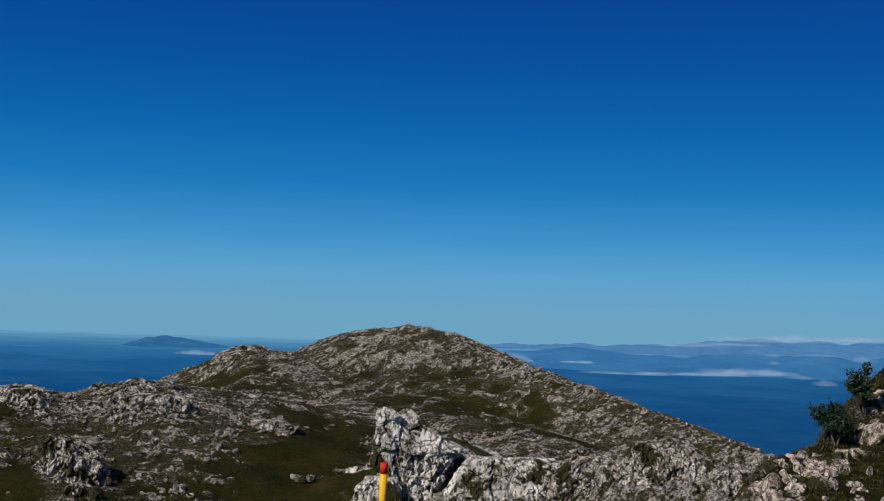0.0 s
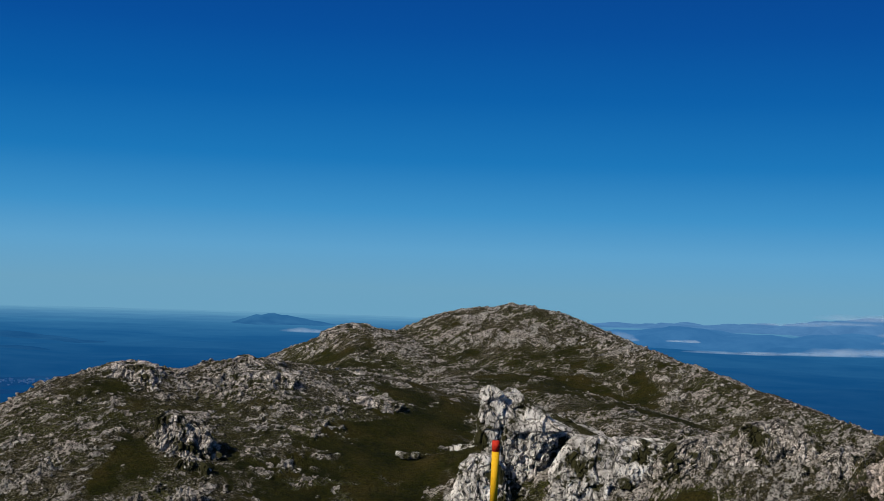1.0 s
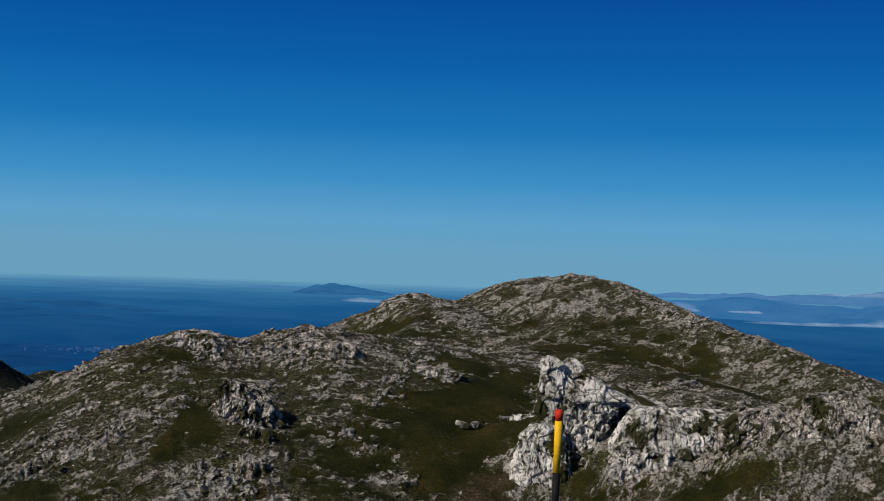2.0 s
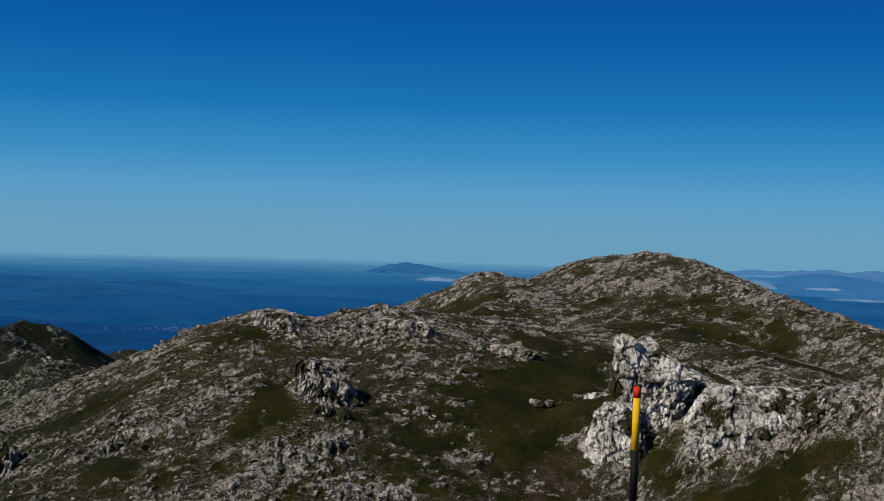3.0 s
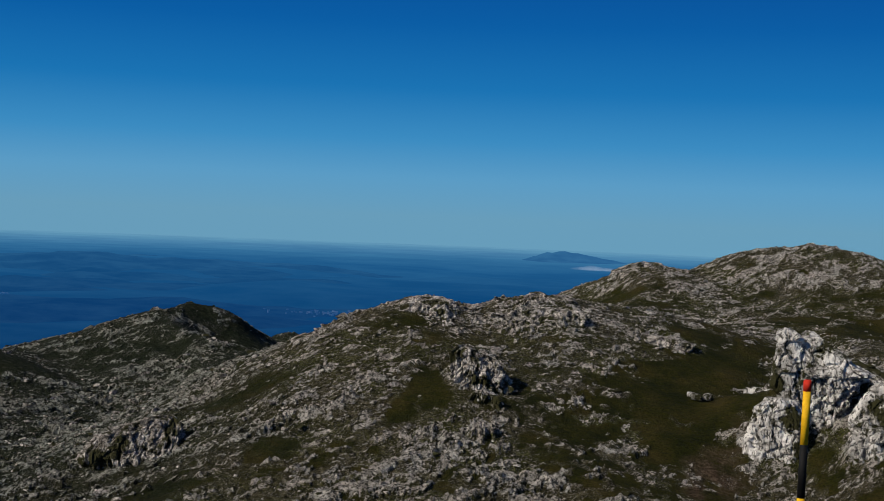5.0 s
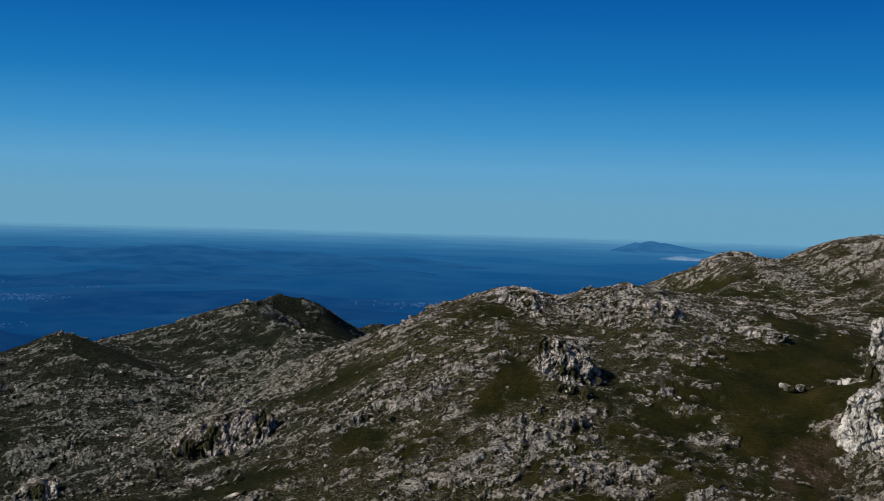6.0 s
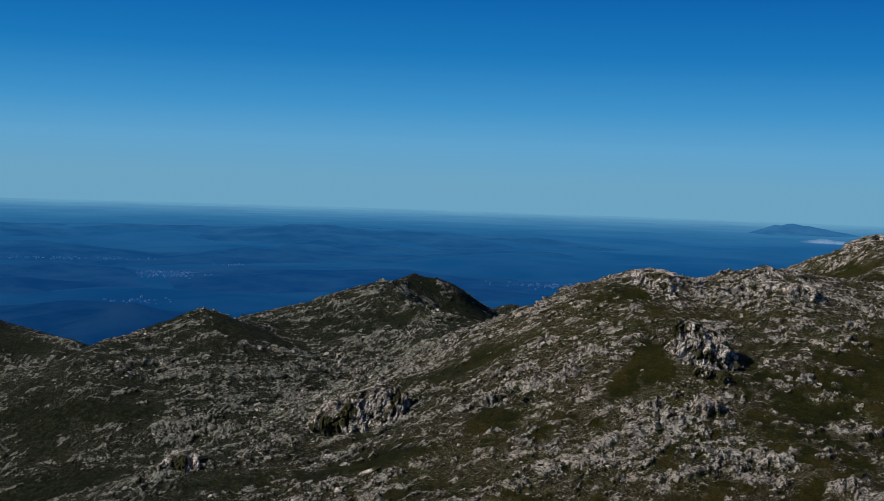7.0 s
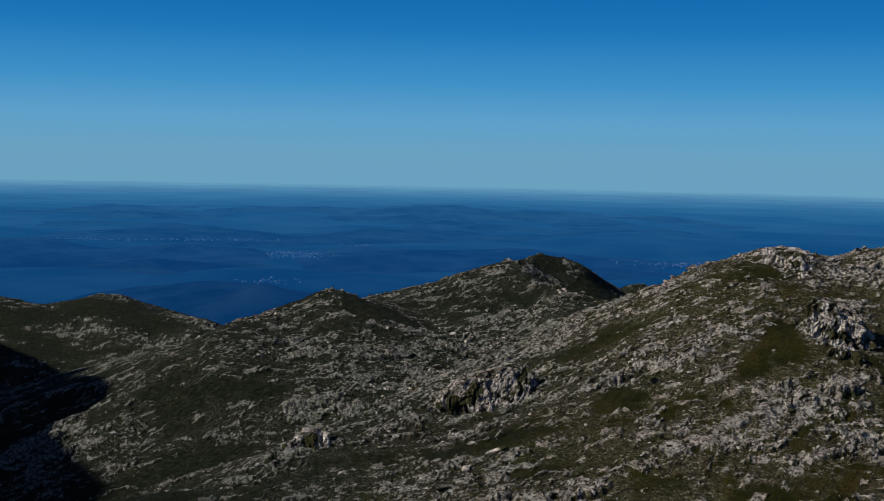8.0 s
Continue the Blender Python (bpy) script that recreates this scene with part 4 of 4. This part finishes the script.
cloud("long thin white cloud bank over the blue lowland", [(345, 2325, -97.2, 152, 7.1), (436, 2309, -94.6, 142, 7.1), (502, 2285, -92.3, 111, 9.1), (541, 2277, -88.6, 131, 18.2), (591, 2254, -86.9, 90, 13.1)], 1, 0.62)
cloud("small wisp of cloud in the haze", [(634, 2211, -90.3, 45, 8.9), (658, 2152, -97.1, 39, 13.6)], 2, 0.28)
cloud("small white cloud behind the mountain's shoulder", [(153, 2696, -86.2, 70, 18.6), (176, 2674, -91.9, 46, 9.2)], 3, 0.6)
cloud("small flat cloud under the far range", [(279, 2434, -82.9, 36, 7.4), (253, 2437, -82.8, 32, 4.2)], 4, 0.8)
cloud("faint broken cloud before the foothills", [(613, 2320, -56.3, 25, 10.3), (613, 2310, -69.4, 21, 8.2), (684, 2280, -51.7, 62, 8.2), (755, 2236, -57.8, 41, 14.2)], 5, 0.3)
cloud("low white cloud beside the lone mountain", [(-519, 2751, -101.4, 97, 12.1), (-482, 2748, -102.5, 60, 7.2)], 6, 0.9)
cloud("white cloud caps along the far range", [(890, 3900, -63.8, 207, 13.8), (983, 3857, -47.7, 292, 27.4), (1121, 3798, -42.0, 307, 27.3), (1247, 3717, -39.5, 253, 22.0), (749, 3980, -73.9, 209, 10.5), (815, 3957, -69.4, 157, 10.4)], 7, 0.55)
cloud("thin white cloud streaks near the horizon", [(-2450, 3260, -115, 160, 6), (-2600, 3130, -114, 120, 5), (-2900, 2900, -112, 120, 5)], 8, 0.7)


# towns: blocks of pale houses, too far to tell apart
def town(label, cx, cy, wide, deep, count, seed):
    rnd = random.Random(seed)
    bm = bmesh.new()
    across = Vector((cy, -cx, 0)).normalized()
    along = Vector((cx, cy, 0)).normalized()
    for _ in range(count):
        p = across * rnd.gauss(0, 0.35) * wide + along * rnd.gauss(0, 0.35) * deep
        s = rnd.uniform(0.7, 2.0)
        m = Matrix.Translation((p.x, p.y, rnd.uniform(-0.5, 0.6))) @ Matrix.Rotation(rnd.uniform(0, 3), 4, "Z") @ Matrix.Diagonal((s * rnd.uniform(0.8, 2.2), s, rnd.uniform(1.0, 1.8), 1))
        bmesh.ops.create_cube(bm, size=1.0, matrix=m)
    ob = part("far_town", bm, TOWN, None)
    ob.location = (cx, cy, PLAIN + 1.0)
    tagged(ob, label, "town", kind="stuff")


TOWN = haze_glow_material("hazy_walls", (0.015, 0.018, 0.022), (0.075, 0.075, 0.075), 0.05, 1.1, 0.006)
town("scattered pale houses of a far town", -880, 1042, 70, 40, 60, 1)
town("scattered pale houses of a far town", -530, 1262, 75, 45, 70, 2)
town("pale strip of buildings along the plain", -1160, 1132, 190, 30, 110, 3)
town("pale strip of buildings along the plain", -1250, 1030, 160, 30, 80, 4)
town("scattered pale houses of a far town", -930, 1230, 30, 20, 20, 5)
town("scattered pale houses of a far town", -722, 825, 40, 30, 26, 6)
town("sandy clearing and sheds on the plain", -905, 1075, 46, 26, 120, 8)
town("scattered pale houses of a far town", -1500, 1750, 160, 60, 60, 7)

# ---- the near slope: stones, turf and a shrub ----
NEAR_ROCKS = [(3.80, 15.0, 0.52, 0.5, 0.5), (4.22, 15.4, 0.46, 0.45, 0.42), (4.5, 15.95, 0.40, 0.4, 0.36), (4.20, 16.2, 0.3, 0.3, 0.3),
              (4.95, 16.4, 0.32, 0.3, 0.22), (5.36, 16.75, 0.26, 0.26, 0.22), (5.75, 17.3, 0.3, 0.26, 0.2), (5.25, 16.0, 0.26, 0.22, 0.22),
              (5.62, 16.4, 0.22, 0.2, 0.3), (6.2, 18.1, 0.3, 0.26, 0.24), (4.9, 14.3, 0.34, 0.26, 0.24), (3.45, 14.7, 0.4, 0.35, 0.36), (5.95, 17.2, 0.26, 0.24, 0.3)]
NEAR_ROCKS = [(x, y, w * 0.52, d * 0.52, h * 0.55) for x, y, w, d, h in NEAR_ROCKS]
scatter = random.Random(21)
# the broken pile under the shrub
while len(NEAR_ROCKS) < 130:
    u = scatter.random()
    x, y = 3.9 + 1.3 * u + scatter.gauss(0, 0.12), 15.75 + 1.05 * u + scatter.uniform(-0.75, 0.15)
    s = scatter.uniform(0.06, 0.17)
    NEAR_ROCKS.append((x, y, s * scatter.uniform(1, 1.6), s * 1.1, s * scatter.uniform(0.8, 1.4)))
# white blocks up the edge of the slope
for x, y, s in ((5.66, 17.0, 0.26), (5.82, 17.25, 0.2), (5.95, 17.15, 0.3), (6.1, 17.5, 0.16), (6.38, 18.1, 0.26), (6.15, 17.85, 0.18), (5.3, 16.75, 0.24), (5.45, 16.9, 0.2), (6.3, 17.3, 0.3), (5.15, 16.55, 0.22)):
    NEAR_ROCKS.append((x, y, s * 1.15, s, s * 1.05))
while len(NEAR_ROCKS) < 230:
    x, y = scatter.uniform(3.9, 7.6), scatter.uniform(13.6, 18.8)
    if y < 13.6 + (x - 3.2) * 1.35 + scatter.uniform(-0.8, 1.0):
        s = scatter.uniform(0.04, 0.13)
        NEAR_ROCKS.append((x, y, s * scatter.uniform(1, 1.6), s, s * scatter.uniform(0.6, 1.1)))
def broken_rock(x, y, w, d, h, seed):
    """An angular stone: a lump split along flat breaks, pitted afterwards."""
    r = random.Random(seed)
    bm = bmesh.new()
    bmesh.ops.create_icosphere(bm, subdivisions=4 if w > 0.24 else 3, radius=1.0)
    for _ in range(13):
        nrm, lim = Vector((r.gauss(0, 1), r.gauss(0, 1), r.gauss(0, 0.8))).normalized(), r.uniform(0.36, 0.68)
        for v in bm.verts:
            over = v.co.dot(nrm) - lim
            if over > 0:
                v.co -= nrm * over * 0.96
    off, k = Vector((r.uniform(-9, 9), r.uniform(-9, 9), 0)), 2.2 * w / 0.3
    for v in bm.verts:
        n_ = v.co.normalized()
        v.co += n_ * (0.06 * noise.fractal(v.co * k + off, 0.8, 2.1, 4) - 0.05 * max(0.0, noise.noise(v.co * k * 1.7 + off)))
        v.co = Vector((v.co.x * w * 0.75, v.co.y * d * 0.75, v.co.z * h * 0.75))
    bmesh.ops.rotate(bm, verts=bm.verts, matrix=Euler((r.uniform(-0.3, 0.3), r.uniform(-0.3, 0.3), r.uniform(0, 6))).to_matrix())
    ob = part("rock", bm, ROCK_NEAR, None)
    ob.location = (x, y, height(x, y) - h * 0.02)
    tagged(ob, "pinkish-white broken limestone rock on the near slope", "rock", "rocks on the near slope")


for k, (x, y, w, d, h) in enumerate(NEAR_ROCKS):
    broken_rock(x, y, w, d, h, 60 + k)


def turf_mesh(name, spots, tall, seed, material):
    """Tufts of blades, each blade a bent sliver."""
    rnd = random.Random(seed)
    vs, fs = [], []
    for x, y, z in spots:
        for _ in range(9):
            a, lean_, hgt = rnd.uniform(0, 6.283), rnd.uniform(0.4, 1.6), tall * rnd.uniform(0.5, 1.3)
            bx_, by_ = x + rnd.gauss(0, 0.03), y + rnd.gauss(0, 0.03)
            dx, dy, w = math.cos(a), math.sin(a), rnd.uniform(0.003, 0.007)
            k = len(vs)
            vs += [(bx_ - dy * w, by_ + dx * w, z - 0.02), (bx_ + dy * w, by_ - dx * w, z - 0.02), (bx_ + dx * lean_ * hgt * 0.4 + dy * w * 0.7, by_ + dy * lean_ * hgt * 0.4 - dx * w * 0.7, z + hgt * 0.65),
                   (bx_ + dx * lean_ * hgt * 0.4 - dy * w * 0.7, by_ + dy * lean_ * hgt * 0.4 + dx * w * 0.7, z + hgt * 0.65), (bx_ + dx * lean_ * hgt, by_ + dy * lean_ * hgt, z + hgt)]
            fs += [(k, k + 1, k + 2, k + 3), (k + 3, k + 2, k + 4)]
    me = bpy.data.meshes.new(name)
    me.from_pydata(vs, [], fs)
    me.materials.append(material)
    return me


def leaf_material(name, a, b_, scale):
    m, n, l, b = nodes_of(name)
    island = n.new("ShaderNodeNewGeometry").outputs["Random Per Island"]
    l.new(ramp_node(n, l, island, [(0.0, a), (1.0, b_)]), b.inputs["Base Color"])
    b.inputs["Roughness"].default_value = 0.6
    b.inputs["Specular IOR Level"].default_value = 0.25
    return m


GRASS = leaf_material("dry_grass", (0.030, 0.034, 0.006), (0.11, 0.088, 0.032), 1)
LEAF = leaf_material("dark_leaves", (0.008, 0.020, 0.010), (0.035, 0.062, 0.032), 1)
BARK, bn, bl, bb = nodes_of("grey_bark")
bl.new(ramp_node(bn, bl, noise_node(bn, bl, 60), [(0.3, (0.04, 0.032, 0.025)), (0.7, (0.12, 0.10, 0.085))]), bb.inputs["Base Color"])
bb.inputs["Roughness"].default_value = 0.9

rng = np.random.default_rng(9)
sx, sy = rng.uniform(3.2, 8.5, 8000), rng.uniform(12.8, 20, 8000)
ok = vnoise(sx * 1.6, sy * 1.6, 77) > -0.25
sx, sy = sx[ok], sy[ok]
spots = np.stack([sx, sy, land(sx, sy) + rough(sx, sy)[0]], 1).tolist()
tagged(new("grass", turf_mesh("grass", spots, 0.017, 3, GRASS)), "short dry olive grass between the near stones", "grass", kind="stuff")


def shrub(label, root, crowns, seed):
    """A wind-bent shrub: forked stems and a loose crown of small leaves with gaps."""
    r = random.Random(seed)
    base = new("shrub")
    base.location = root
    root = Vector(root)
    stems, leaves_v, leaves_f = bmesh.new(), [], []

    def limb(p, q, r0, r1):
        axis = q - p
        m = Matrix.Translation((p + q) / 2) @ axis.to_track_quat("Z", "Y").to_matrix().to_4x4()
        bmesh.ops.create_cone(stems, cap_ends=True, segments=7, radius1=r0, radius2=r1, depth=axis.length, matrix=m)

    for cx, cy, cz, rx, rz, count in crowns:
        c = Vector((cx, cy, cz)) - root
        fork = c * 0.45 + Vector((r.uniform(-0.05, 0.05), r.uniform(-0.05, 0.05), -0.03))
        limb(Vector((0, 0, -0.06)), fork, 0.016, 0.010)
        for _ in range(9):
            tip = c + Vector((r.gauss(0, 0.5) * rx, r.gauss(0, 0.5) * rx, r.gauss(0.15, 0.5) * rz))
            limb(fork, tip, 0.007, 0.002)
            for _ in range(count // 5):
                p = tip.lerp(fork, r.uniform(0, 0.4)) + Vector((r.gauss(0, 0.035), r.gauss(0, 0.035), r.gauss(0, 0.03)))
                u = Vector((r.gauss(0, 1), r.gauss(0, 1), r.gauss(0, 0.6))).normalized()
                v = u.cross(Vector((r.gauss(0, 1), r.gauss(0, 1), r.gauss(0, 1)))).normalized()
                n_, s = u.cross(v), r.uniform(0.018, 0.034)
                k = len(leaves_v)
                leaves_v += [p - u * s, p - v * s * 0.55 + n_ * s * 0.2, p + u * s, p + v * s * 0.55 + n_ * s * 0.2]
                leaves_f += [(k, k + 1, k + 2), (k, k + 2, k + 3)]
    part("stem", stems, BARK, base, "thin grey woody stems")
    me = bpy.data.meshes.new("crown")
    me.from_pydata([v[:] for v in leaves_v], [], leaves_f)
    me.materials.append(LEAF)
    crown = new("crown", me)
    crown.parent = base
    tagged(crown, "small dark green leaves")
    return tagged(base, label, "shrub", "shrubs on the near slope")


shrub("dark green leafy shrub rooted among pale rocks", (5.42, 17.15, height(5.42, 17.15)), [(5.36, 17.15, 0.36, 0.17, 0.15, 380), (5.22, 17.2, 0.44, 0.13, 0.1, 240), (5.5, 17.1, 0.26, 0.12, 0.14, 240), (5.44, 17.2, 0.52, 0.1, 0.08, 140)], 1)
shrub("taller thin shrub leaning from the rocky crest", (6.0, 17.75, height(6.0, 17.75)), [(5.90, 17.6, 0.78, 0.13, 0.13, 240), (5.80, 17.6, 0.92, 0.1, 0.1, 150), (5.96, 17.6, 1.08, 0.05, 0.06, 70), (5.74, 17.6, 0.84, 0.07, 0.05, 80)], 2)
